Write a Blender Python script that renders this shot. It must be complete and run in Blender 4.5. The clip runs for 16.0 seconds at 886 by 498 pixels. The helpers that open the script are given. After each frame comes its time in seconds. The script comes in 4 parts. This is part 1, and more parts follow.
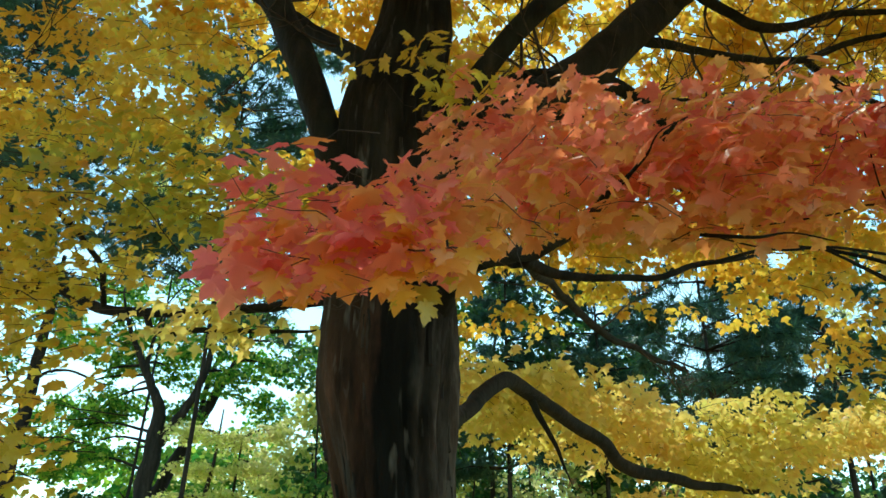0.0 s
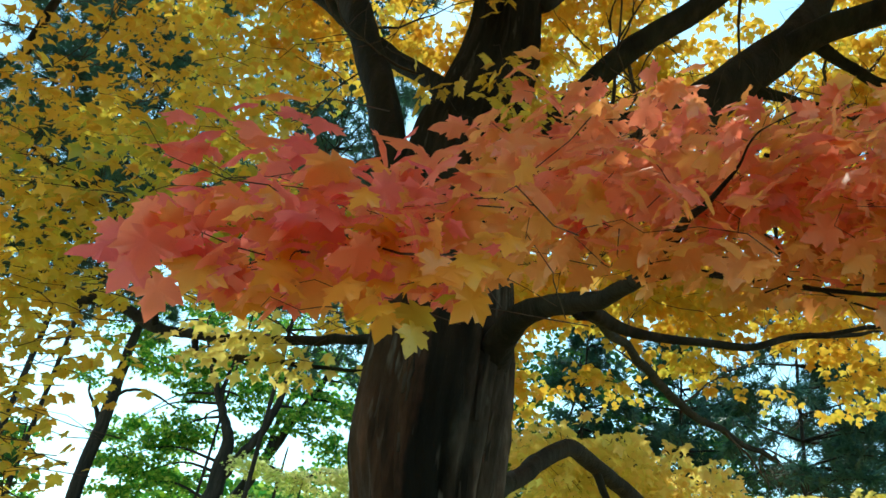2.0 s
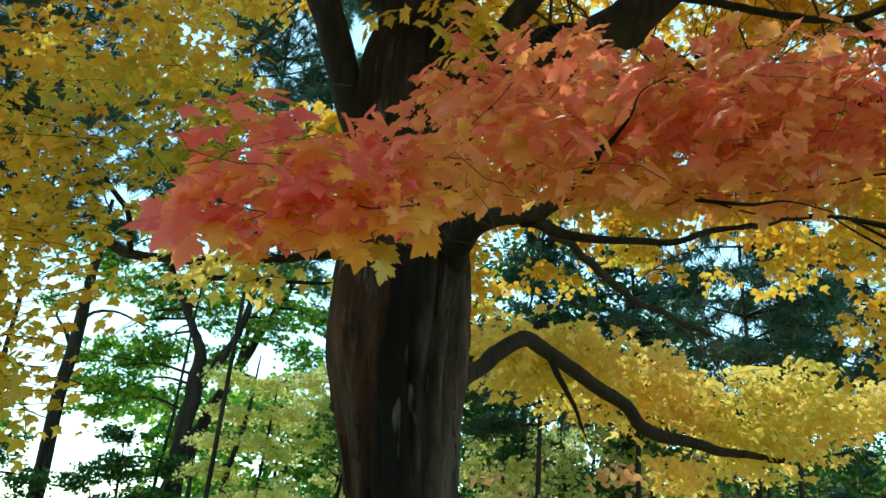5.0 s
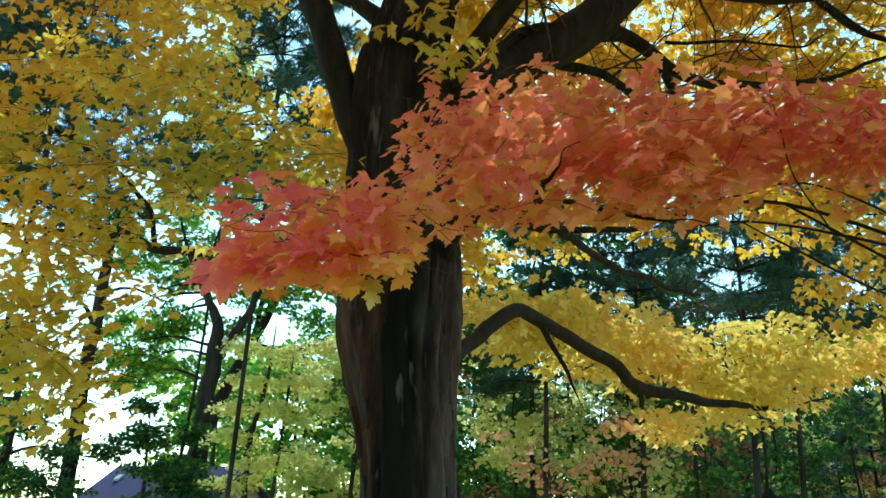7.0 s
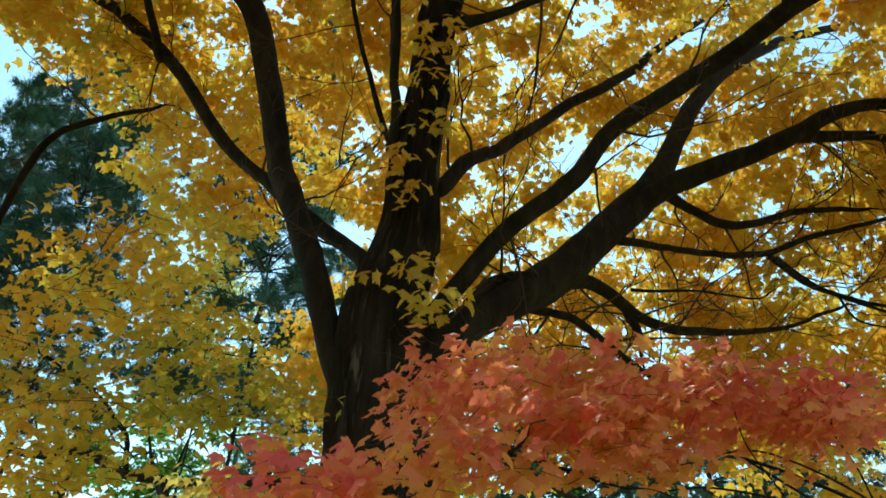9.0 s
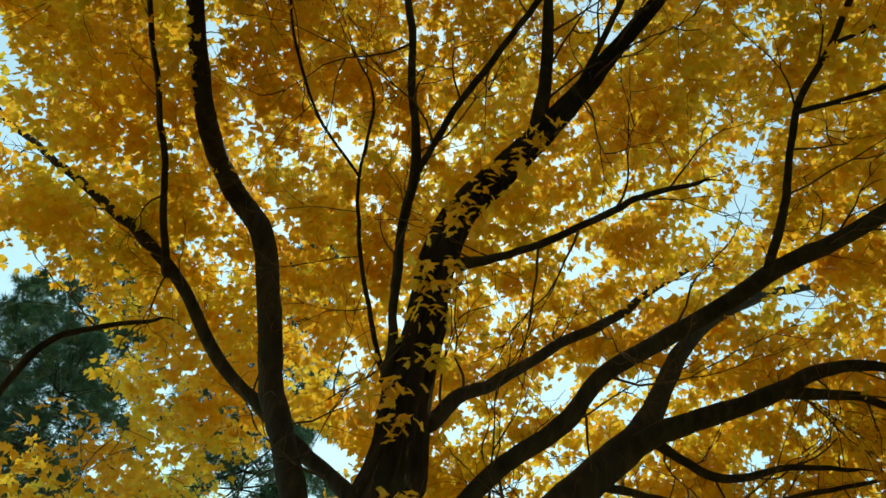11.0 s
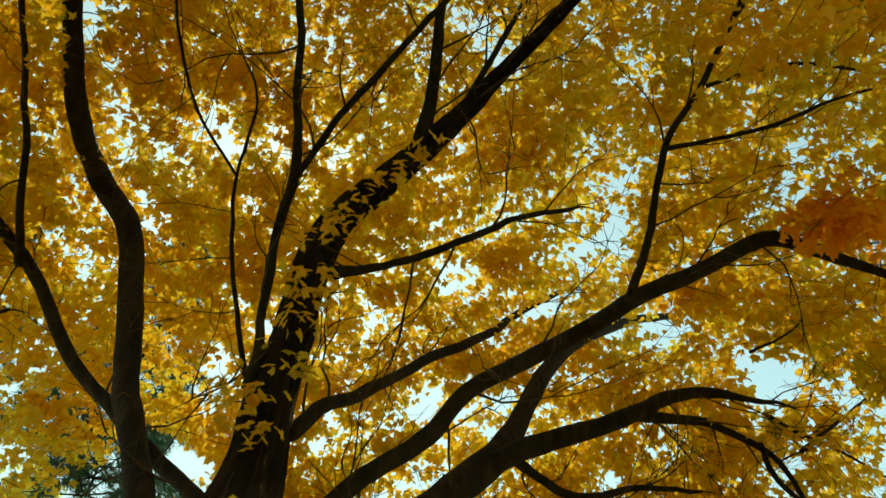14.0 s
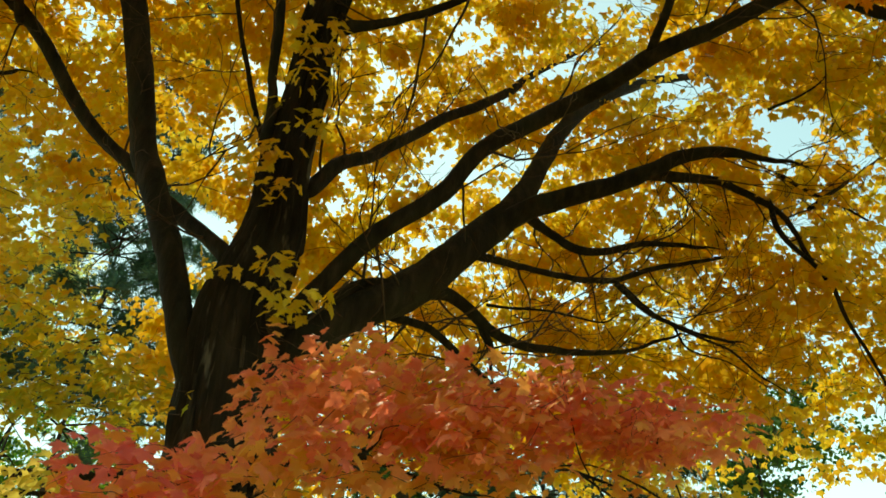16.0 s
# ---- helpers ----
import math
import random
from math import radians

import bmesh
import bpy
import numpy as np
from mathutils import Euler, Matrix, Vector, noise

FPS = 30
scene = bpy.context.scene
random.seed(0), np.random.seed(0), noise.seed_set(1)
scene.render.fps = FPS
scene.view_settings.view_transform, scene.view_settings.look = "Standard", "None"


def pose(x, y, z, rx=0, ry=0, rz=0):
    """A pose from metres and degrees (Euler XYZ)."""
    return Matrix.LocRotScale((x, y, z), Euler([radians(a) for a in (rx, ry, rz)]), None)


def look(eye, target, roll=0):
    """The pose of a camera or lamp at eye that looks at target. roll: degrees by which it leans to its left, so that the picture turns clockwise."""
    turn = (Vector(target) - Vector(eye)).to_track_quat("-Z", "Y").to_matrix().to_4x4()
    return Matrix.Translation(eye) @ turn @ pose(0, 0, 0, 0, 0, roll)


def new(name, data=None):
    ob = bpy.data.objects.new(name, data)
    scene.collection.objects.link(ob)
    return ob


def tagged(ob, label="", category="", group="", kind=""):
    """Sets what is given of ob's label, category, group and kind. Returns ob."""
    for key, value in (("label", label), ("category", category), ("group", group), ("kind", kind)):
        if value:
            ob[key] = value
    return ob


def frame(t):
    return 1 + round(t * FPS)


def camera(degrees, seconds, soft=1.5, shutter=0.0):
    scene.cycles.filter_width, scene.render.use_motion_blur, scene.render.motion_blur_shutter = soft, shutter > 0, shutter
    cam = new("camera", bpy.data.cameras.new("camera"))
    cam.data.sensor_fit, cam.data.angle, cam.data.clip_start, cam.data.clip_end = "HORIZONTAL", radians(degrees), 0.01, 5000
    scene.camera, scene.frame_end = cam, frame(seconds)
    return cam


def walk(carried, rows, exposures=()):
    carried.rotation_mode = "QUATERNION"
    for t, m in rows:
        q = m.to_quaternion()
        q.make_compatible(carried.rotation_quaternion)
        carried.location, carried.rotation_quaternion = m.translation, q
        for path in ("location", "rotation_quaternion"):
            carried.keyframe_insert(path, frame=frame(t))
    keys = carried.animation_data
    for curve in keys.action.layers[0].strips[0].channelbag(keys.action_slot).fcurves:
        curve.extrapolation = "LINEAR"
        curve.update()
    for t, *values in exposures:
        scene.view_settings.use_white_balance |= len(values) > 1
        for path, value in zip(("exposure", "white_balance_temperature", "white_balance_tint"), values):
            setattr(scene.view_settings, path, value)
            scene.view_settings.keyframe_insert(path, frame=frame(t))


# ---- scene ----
cam = camera(56.7, 16.0, 1.55, 0.15)
METRES, EYE, TILT, LEAN, TURN = 3.3, 1.6, 25.0, -1.5, 0.0
ROWS = [
    (0.0, 0.0, 0.0, 0.0, 0.0, 0.0, -0.0),
    (0.5, 0.0103, 0.0519, -0.0052, -0.44, -0.39, -1.17),
    (1.0, 0.014, 0.0911, -0.0123, 1.01, 0.06, -2.93),
    (1.5, 0.0374, 0.1409, -0.0303, 4.05, 1.73, -4.14),
    (2.0, 0.0601, 0.1867, -0.0281, 6.22, 3.61, -5.32),
    (2.5, 0.06, 0.206, -0.033, 7.47, 3.93, -5.93),
    (3.0, 0.0584, 0.2085, -0.0377, 8.44, 3.86, -6.18),
    (3.5, 0.0647, 0.1923, -0.029, 8.92, 3.2, -4.64),
    (4.0, 0.0779, 0.1598, -0.0255, 6.92, 0.45, -3.91),
    (4.5, 0.0747, 0.0868, -0.0153, 4.01, -2.57, -2.46),
    (4.7, 0.0734, 0.0576, -0.0112, 3.58, -2.83, -2.19),
    (6.8, 0.1194, -0.1934, 0.0972, 3.83, -6.33, 0.85),
    (7.0, 0.1294, -0.214, 0.1026, 3.69, -6.13, 0.7),
    (7.5, 0.1545, -0.2656, 0.1161, 2.79, -5.91, 0.73),
    (8.0, 0.1665, -0.2991, 0.1364, 1.62, -4.37, -0.23),
    (8.5, 0.1527, -0.3066, 0.1621, 1.6, 2.22, -1.04),
    (9.0, 0.1315, -0.3197, 0.1797, 1.99, 8.6, -1.26),
    (9.5, 0.1173, -0.3348, 0.186, 2.02, 12.19, -2.07),
    (10.0, 0.1053, -0.3495, 0.198, 1.93, 16.09, -3.05),
    (10.2, 0.1005, -0.3554, 0.2028, 1.68, 17.86, -3.64),
    (12.3, 0.1024, -0.3794, 0.2237, -5.10, 29.08, -3.87),
    (12.5, 0.1049, -0.3792, 0.2237, -6.3, 29.32, -3.63),
    (13.0, 0.1112, -0.3788, 0.2236, -8.02, 29.75, -3.49),
    (13.5, 0.1164, -0.3725, 0.2195, -8.93, 28.49, -4.07),
    (14.0, 0.1182, -0.3663, 0.2136, -9.31, 25.59, -4.69),
    (14.5, 0.119, -0.3647, 0.208, -9.86, 22.01, -5.17),
    (15.0, 0.1199, -0.3611, 0.1995, -9.94, 18.19, -5.74),
    (15.5, 0.119, -0.3566, 0.1913, -9.2, 14.13, -5.54),
    (16.0, 0.118, -0.3517, 0.1791, -8.4, 9.5, -4.81),
]
EXPOSURES = [(0.0, 1.28, 6200, -5), (1.0, 1.31, 6200, -5), (3.0, 1.33, 6000, -6), (4.5, 1.30, 6150, -5), (7.8, 1.42, 5950, -3), (8.5, 1.27, 5950, -3), (9.2, 1.10, 6600, 1), (10.2, 1.06, 7500, 0), (12.4, 1.02, 9100, -6), (16.0, 1.12, 10000, -7)]
walk(cam, [(t, pose(0, 0, EYE, TILT, LEAN, TURN) @ pose(METRES * x, METRES * y, METRES * z, 90 + pitch, roll, yaw)) for t, x, y, z, yaw, pitch, roll in ROWS], EXPOSURES)


# ---- world, sun, exposure ----
SUN_AZ, SUN_EL = radians(-8.0), radians(54.0)
world = bpy.data.worlds.new("sky")
scene.world = world
world.use_nodes = True
wn = world.node_tree.nodes
sky = wn.new("ShaderNodeTexSky")
sky.sky_type, sky.sun_disc = "NISHITA", False
sky.sun_elevation, sky.sun_rotation = SUN_EL, SUN_AZ
sky.air_density, sky.dust_density, sky.ozone_density = 1.0, 0.1, 0.6
wn["Background"].inputs["Strength"].default_value = 0.15
haze = wn.new("ShaderNodeMix")
haze.data_type, haze.blend_type = "RGBA", "MULTIPLY"
haze.inputs[0].default_value, haze.inputs[7].default_value = 1.0, (0.95, 1.04, 0.88, 1)
world.node_tree.links.new(sky.outputs[0], haze.inputs[6])
world.node_tree.links.new(haze.outputs[2], wn["Background"].inputs["Color"])

sun_data = bpy.data.lights.new("sun", "SUN")
sun_data.energy, sun_data.angle, sun_data.color = 1.4, radians(0.6), (1.0, 0.93, 0.82)
sun = new("sun", sun_data)
toward = Vector((math.sin(SUN_AZ) * math.cos(SUN_EL), math.cos(SUN_AZ) * math.cos(SUN_EL), math.sin(SUN_EL)))
sun.matrix_world = look(toward * 60, (0, 0, 0))

rng = np.random.default_rng(7)


# ---- materials ----
def material(name):
    m = bpy.data.materials.new(name)
    m.use_nodes = True
    t = m.node_tree
    t.nodes.clear()
    out = t.nodes.new("ShaderNodeOutputMaterial")
    return m, t.nodes, t.links, out


def ramp(nodes, links, fac, stops):
    r = nodes.new("ShaderNodeValToRGB")
    while len(r.color_ramp.elements) < len(stops):
        r.color_ramp.elements.new(0.5)
    for e, (pos, col) in zip(r.color_ramp.elements, stops):
        e.position, e.color = pos, (*col, 1)
    links.new(fac, r.inputs[0])
    return r.outputs[0]


def noise_tex(nodes, links, scale, detail=4.0, rough=0.6, coord="Object", stretch=None):
    tc = nodes.new("ShaderNodeTexCoord")
    src = tc.outputs[coord]
    if stretch:
        mp = nodes.new("ShaderNodeMapping")
        mp.inputs["Scale"].default_value = stretch
        links.new(src, mp.inputs["Vector"])
        src = mp.outputs[0]
    n = nodes.new("ShaderNodeTexNoise")
    n.inputs["Scale"].default_value, n.inputs["Detail"].default_value, n.inputs["Roughness"].default_value = scale, detail, rough
    links.new(src, n.inputs["Vector"])
    return n.outputs[0]


def mix_col(nodes, links, fac, a, b, kind="MIX"):
    m = nodes.new("ShaderNodeMix")
    m.data_type, m.blend_type = "RGBA", kind
    for sock, v in ((m.inputs[0], fac), (m.inputs[6], a), (m.inputs[7], b)):
        if isinstance(v, (int, float)):
            sock.default_value = v
        elif isinstance(v, tuple):
            sock.default_value = (*v, 1)
        else:
            links.new(v, sock)
    return m.outputs[2]


def leaf_material(name, stops, patch, patch_amount=0.4, patch_scale=0.7, thin=0.6, single=False, patch2=None, gloss=0.06):
    """Leaves: each one its own tone, drifting in patches over the crown, letting light through."""
    m, n, l, out = material(name)
    if single:
        info = n.new("ShaderNodeObjectInfo").outputs["Random"]
    else:
        info = n.new("ShaderNodeNewGeometry").outputs["Random Per Island"]
    col = ramp(n, l, info, stops)
    big = noise_tex(n, l, patch_scale, 2.0, 0.5, "Object")
    pm = n.new("ShaderNodeMapRange")
    pm.inputs["From Min"].default_value, pm.inputs["From Max"].default_value, pm.inputs["To Max"].default_value = 0.4, 0.65, patch_amount
    l.new(big, pm.inputs["Value"])
    col = mix_col(n, l, pm.outputs[0], col, patch)
    if patch2:
        second = ramp(n, l, noise_tex(n, l, 0.8, 2.0, 0.5, "Object", (1, 1.3, 0.8)), [(0.52, (0, 0, 0)), (0.66, (0.6, 0.6, 0.6))])
        col = mix_col(n, l, second, col, patch2)
    fine = noise_tex(n, l, 28.0, 3.0, 0.65)
    spots = ramp(n, l, fine, [(0.26, (0.7, 0.6, 0.5)), (0.38, (1, 1, 1)), (0.75, (1.0, 1.0, 0.92))])
    col = mix_col(n, l, 0.8, col, spots, "MULTIPLY")
    dif, tra, glo = n.new("ShaderNodeBsdfDiffuse"), n.new("ShaderNodeBsdfTranslucent"), n.new("ShaderNodeBsdfGlossy")
    glo.inputs["Roughness"].default_value = 0.42
    l.new(col, dif.inputs[0])
    l.new(col, tra.inputs[0])
    a, b = n.new("ShaderNodeMixShader"), n.new("ShaderNodeMixShader")
    a.inputs[0].default_value = thin
    l.new(dif.outputs[0], a.inputs[1])
    l.new(tra.outputs[0], a.inputs[2])
    b.inputs[0].default_value = gloss
    l.new(a.outputs[0], b.inputs[1])
    l.new(glo.outputs[0], b.inputs[2])
    l.new(b.outputs[0], out.inputs[0])
    return m


def bark_material(name, dark, mid, light, scale=1.0, bump=0.6, flank=None):
    m, n, l, out = material(name)
    ridges = noise_tex(n, l, 9.0 * scale, 6.0, 0.62, "Object", (1, 1, 0.16))
    fine = noise_tex(n, l, 42.0 * scale, 4.0, 0.6, "Object", (1, 1, 0.3))
    stain = noise_tex(n, l, 1.3 * scale, 3.0, 0.5, "Object", (1.4, 1.4, 0.35))
    col = ramp(n, l, ridges, [(0.28, dark), (0.5, mid), (0.74, light)])
    col = mix_col(n, l, 0.5, col, ramp(n, l, fine, [(0.25, (0.45, 0.42, 0.4)), (0.6, (1, 1, 1))]), "MULTIPLY")
    col = mix_col(n, l, 0.75, col, ramp(n, l, stain, [(0.36, (0.28, 0.27, 0.27)), (0.52, (1, 1, 1)), (0.7, (1.0, 0.86, 0.74))]), "MULTIPLY")
    if flank:
        moss = noise_tex(n, l, 2.1 * scale, 4.0, 0.6, "Object", (1, 1, 0.5))
        col = mix_col(n, l, ramp(n, l, moss, [(0.5, (0, 0, 0)), (0.68, (0.7, 0.7, 0.7))]), col, flank)
    p = n.new("ShaderNodeBsdfPrincipled")
    p.inputs["Roughness"].default_value = 0.88
    p.inputs["Specular IOR Level"].default_value = 0.25
    l.new(col, p.inputs["Base Color"])
    add = n.new("ShaderNodeMath")
    add.operation = "MULTIPLY_ADD"
    add.inputs[1].default_value = 0.35
    l.new(fine, add.inputs[0])
    l.new(ridges, add.inputs[2])
    bp = n.new("ShaderNodeBump")
    bp.inputs["Strength"].default_value, bp.inputs["Distance"].default_value = bump, 0.03
    l.new(add.outputs[0], bp.inputs["Height"])
    l.new(bp.outputs[0], p.inputs["Normal"])
    l.new(p.outputs[0], out.inputs[0])
    return m


def trunk_material():
    """The maple's trunk: furrowed bark, a damp black streak down its face, rusty and pale flanks tinted for bounced and
    sky light.
    """
    m = bark_material("bark_trunk", (0.007, 0.005, 0.004), (0.030, 0.021, 0.017), (0.085, 0.066, 0.060), 1.0, 1.0, (0.034, 0.033, 0.031))
    n, l = m.node_tree.nodes, m.node_tree.links
    p = next(q for q in n if q.type == "BSDF_PRINCIPLED")
    base = p.inputs["Base Color"].links[0].from_socket
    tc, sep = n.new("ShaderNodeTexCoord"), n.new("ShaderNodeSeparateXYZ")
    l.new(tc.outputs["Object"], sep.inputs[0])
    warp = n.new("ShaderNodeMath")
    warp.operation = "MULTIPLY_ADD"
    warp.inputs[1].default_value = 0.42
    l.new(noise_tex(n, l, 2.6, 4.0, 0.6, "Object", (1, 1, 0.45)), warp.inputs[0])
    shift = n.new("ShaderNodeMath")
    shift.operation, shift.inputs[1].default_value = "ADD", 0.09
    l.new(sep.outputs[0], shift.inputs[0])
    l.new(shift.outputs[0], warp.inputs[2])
    # warm bounce and pale sky light are painted onto the flanks beside the streak
    wet_and_flank_light = ramp(n, l, warp.outputs[0], [(0.0, (1.45, 0.92, 0.72)), (0.05, (1.3, 0.76, 0.60)), (0.10, (0.10, 0.09, 0.09)), (0.34, (0.12, 0.12, 0.12)), (0.40, (1.3, 1.3, 1.35)), (0.47, (0.7, 0.7, 0.72)), (0.60, (2.0, 2.0, 2.1))])
    col = mix_col(n, l, 1.0, base, wet_and_flank_light, "MULTIPLY")
    # upper trunk coloured darker, in place of the shade below the crown
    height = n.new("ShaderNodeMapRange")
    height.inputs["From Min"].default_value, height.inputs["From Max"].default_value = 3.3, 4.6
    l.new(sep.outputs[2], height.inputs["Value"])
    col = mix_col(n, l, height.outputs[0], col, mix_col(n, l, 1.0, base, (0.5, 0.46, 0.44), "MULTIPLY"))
    chips = ramp(n, l, noise_tex(n, l, 7.0, 3.0, 0.5, "Object", (1, 1, 0.22)), [(0.63, (0, 0, 0)), (0.70, (0.6, 0.6, 0.6))])
    l.new(mix_col(n, l, chips, col, (0.16, 0.145, 0.14)), p.inputs["Base Color"])
    return m


def plain_material(name, a, b, scale=6.0, rough=0.8, bump=0.2, stretch=None):
    m, n, l, out = material(name)
    f = noise_tex(n, l, scale, 5.0, 0.6, "Object", stretch)
    p = n.new("ShaderNodeBsdfPrincipled")
    p.inputs["Roughness"].default_value = rough
    l.new(ramp(n, l, f, [(0.3, a), (0.7, b)]), p.inputs["Base Color"])
    bp = n.new("ShaderNodeBump")
    bp.inputs["Strength"].default_value, bp.inputs["Distance"].default_value = bump, 0.02
    l.new(f, bp.inputs["Height"])
    l.new(bp.outputs[0], p.inputs["Normal"])
    l.new(p.outputs[0], out.inputs[0])
    return m


GOLD = leaf_material("leaf_gold", [(0.0, (0.81, 0.455, 0.05)), (0.35, (0.83, 0.545, 0.06)), (0.7, (0.83, 0.615, 0.07)), (1.0, (0.73, 0.63, 0.08))], (0.82, 0.44, 0.05), 0.55, 0.5, 0.68, patch2=(0.60, 0.57, 0.07))
OLIVE = leaf_material("leaf_olive_gold", [(0.0, (0.80, 0.43, 0.05)), (0.4, (0.74, 0.47, 0.05)), (0.75, (0.58, 0.48, 0.055)), (1.0, (0.40, 0.43, 0.06))], (0.42, 0.44, 0.05), 0.6, 0.9, 0.72)
LEMON = leaf_material("leaf_lemon", [(0.0, (0.90, 0.64, 0.20)), (0.5, (0.90, 0.71, 0.22)), (1.0, (0.84, 0.74, 0.19))], (0.70, 0.72, 0.12), 0.5, 0.4, 0.68)
ORANGE = leaf_material("leaf_orange", [(0.0, (0.88, 0.34, 0.05)), (0.6, (0.90, 0.44, 0.05)), (1.0, (0.90, 0.56, 0.06))], (0.88, 0.32, 0.05), 0.5, 0.8, 0.66)
RED_STOPS = [(0.0, (0.87, 0.22, 0.17)), (0.35, (0.88, 0.30, 0.15)), (0.7, (0.88, 0.38, 0.13)), (1.0, (0.86, 0.47, 0.12))]
BOUGH = leaf_material("leaf_red", RED_STOPS, (0.89, 0.21, 0.18), 0.7, 1.1, 0.76)
BOUGH_ONE = leaf_material("leaf_red_single", RED_STOPS, (0.91, 0.16, 0.19), 0.5, 1.3, 0.76, True)
AMBER_STOPS = [(0.0, (0.87, 0.36, 0.11)), (0.5, (0.87, 0.44, 0.10)), (1.0, (0.80, 0.49, 0.10))]
AMBER = leaf_material("leaf_amber", AMBER_STOPS, (0.88, 0.32, 0.13), 0.6, 1.3, 0.76)
AMBER_ONE = leaf_material("leaf_amber_single", AMBER_STOPS, (0.88, 0.32, 0.13), 0.4, 1.3, 0.76, True)
TIP_STOPS = [(0.0, (0.88, 0.17, 0.205)), (0.45, (0.90, 0.215, 0.205)), (0.8, (0.92, 0.27, 0.13)), (1.0, (0.93, 0.46, 0.08))]
TIP = leaf_material("leaf_pink_red", TIP_STOPS, (0.92, 0.30, 0.11), 0.5, 1.9, 0.76)
TIP_ONE = leaf_material("leaf_pink_red_single", TIP_STOPS, (0.92, 0.30, 0.11), 0.3, 1.3, 0.76, True)
TAN = leaf_material("leaf_tan_orange", [(0.0, (0.70, 0.30, 0.12)), (0.6, (0.76, 0.42, 0.16)), (1.0, (0.72, 0.52, 0.18))], (0.66, 0.30, 0.14), 0.5, 0.6, 0.62)
GREEN = leaf_material("leaf_green", [(0.0, (0.05, 0.19, 0.025)), (0.35, (0.14, 0.38, 0.04)), (0.7, (0.36, 0.57, 0.06)), (1.0, (0.60, 0.66, 0.10))], (0.05, 0.22, 0.05), 0.5, 0.45, 0.7, gloss=0.02)
# darker copy of GREEN: the wood's inner shade is put into its colour
WOOD = leaf_material("leaf_shaded_green", [(0.0, (0.025, 0.085, 0.02)), (0.5, (0.055, 0.165, 0.03)), (0.85, (0.14, 0.26, 0.04)), (1.0, (0.32, 0.34, 0.05))], (0.03, 0.11, 0.045), 0.6, 0.3, 0.6, gloss=0.02)
LIME = leaf_material("leaf_lime", [(0.0, (0.64, 0.70, 0.19)), (0.5, (0.86, 0.80, 0.30)), (1.0, (0.92, 0.83, 0.42))], (0.48, 0.66, 0.13), 0.5, 0.5, 0.68)
RUST = leaf_material("leaf_rust", [(0.0, (0.34, 0.10, 0.05)), (0.6, (0.50, 0.20, 0.06)), (1.0, (0.46, 0.28, 0.08))], (0.30, 0.20, 0.06), 0.5, 0.4, 0.55)
NEEDLE = leaf_material("needles_dark", [(0.0, (0.025, 0.075, 0.05)), (0.6, (0.045, 0.13, 0.08)), (1.0, (0.09, 0.20, 0.10))], (0.025, 0.07, 0.06), 0.5, 0.3, 0.35)
BARK = bark_material("bark_maple", (0.005, 0.0037, 0.003), (0.016, 0.012, 0.0095), (0.042, 0.033, 0.027), 1.0, 0.9, (0.022, 0.023, 0.017))
BARK_FAR = bark_material("bark_wood", (0.012, 0.011, 0.010), (0.035, 0.03, 0.026), (0.075, 0.062, 0.055), 0.7, 0.6)
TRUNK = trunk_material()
PLATE = bark_material("bark_plate", (0.008, 0.006, 0.005), (0.028, 0.021, 0.018), (0.075, 0.060, 0.055), 1.6, 0.8, (0.034, 0.034, 0.034))
TWIG = plain_material("twig_bark", (0.022, 0.012, 0.009), (0.065, 0.036, 0.026), 30.0, 0.8, 0.3)


# ---- building helpers ----
def thing(name, label, category, group="", kind="", at=(0, 0, 0)):
    ob = new(name)
    ob.location = at
    return tagged(ob, label, category, group, kind)


def finish(mesh, mat, smooth=True):
    mesh.materials.append(mat)
    if smooth:
        mesh.polygons.foreach_set("use_smooth", [True] * len(mesh.polygons))
    mesh.update()
    return mesh


def under(name, mesh, parent, label="", kind=""):
    ob = new(name, mesh)
    ob.parent = parent
    return tagged(ob, label, "", "", kind)


def part(name, bm, mat, parent, label="", smooth=False):
    mesh = bpy.data.meshes.new(name)
    bm.to_mesh(mesh)
    bm.free()
    return under(name, finish(mesh, mat, smooth), parent, label)


def from_arrays(name, verts, faces_flat, sizes, mat, smooth=False):
    """A mesh from flat numpy arrays."""
    me = bpy.data.meshes.new(name)
    me.vertices.add(len(verts))
    me.vertices.foreach_set("co", np.asarray(verts, np.float32).ravel())
    me.loops.add(len(faces_flat))
    me.loops.foreach_set("vertex_index", np.asarray(faces_flat, np.int32))
    me.polygons.add(len(sizes))
    start = np.concatenate(([0], np.cumsum(sizes)[:-1]))
    me.polygons.foreach_set("loop_start", start.astype(np.int32))
    me.polygons.foreach_set("loop_total", np.asarray(sizes, np.int32))
    me.update(calc_edges=True)
    return finish(me, mat, smooth)


def spline(pts, steps):
    """Catmull-Rom through points (rows of any width)."""
    p = np.asarray(pts, float)
    p = np.vstack([2 * p[0] - p[1], p, 2 * p[-1] - p[-2]])
    out = []
    for i in range(1, len(p) - 2):
        for k in range(steps):
            u = k / steps
            a, b, c, d = p[i - 1], p[i], p[i + 1], p[i + 2]
            out.append(0.5 * (2 * b + (c - a) * u + (2 * a - 5 * b + 4 * c - d) * u * u + (3 * b - a - 3 * c + d) * u ** 3))
    out.append(p[-2])
    return np.array(out)


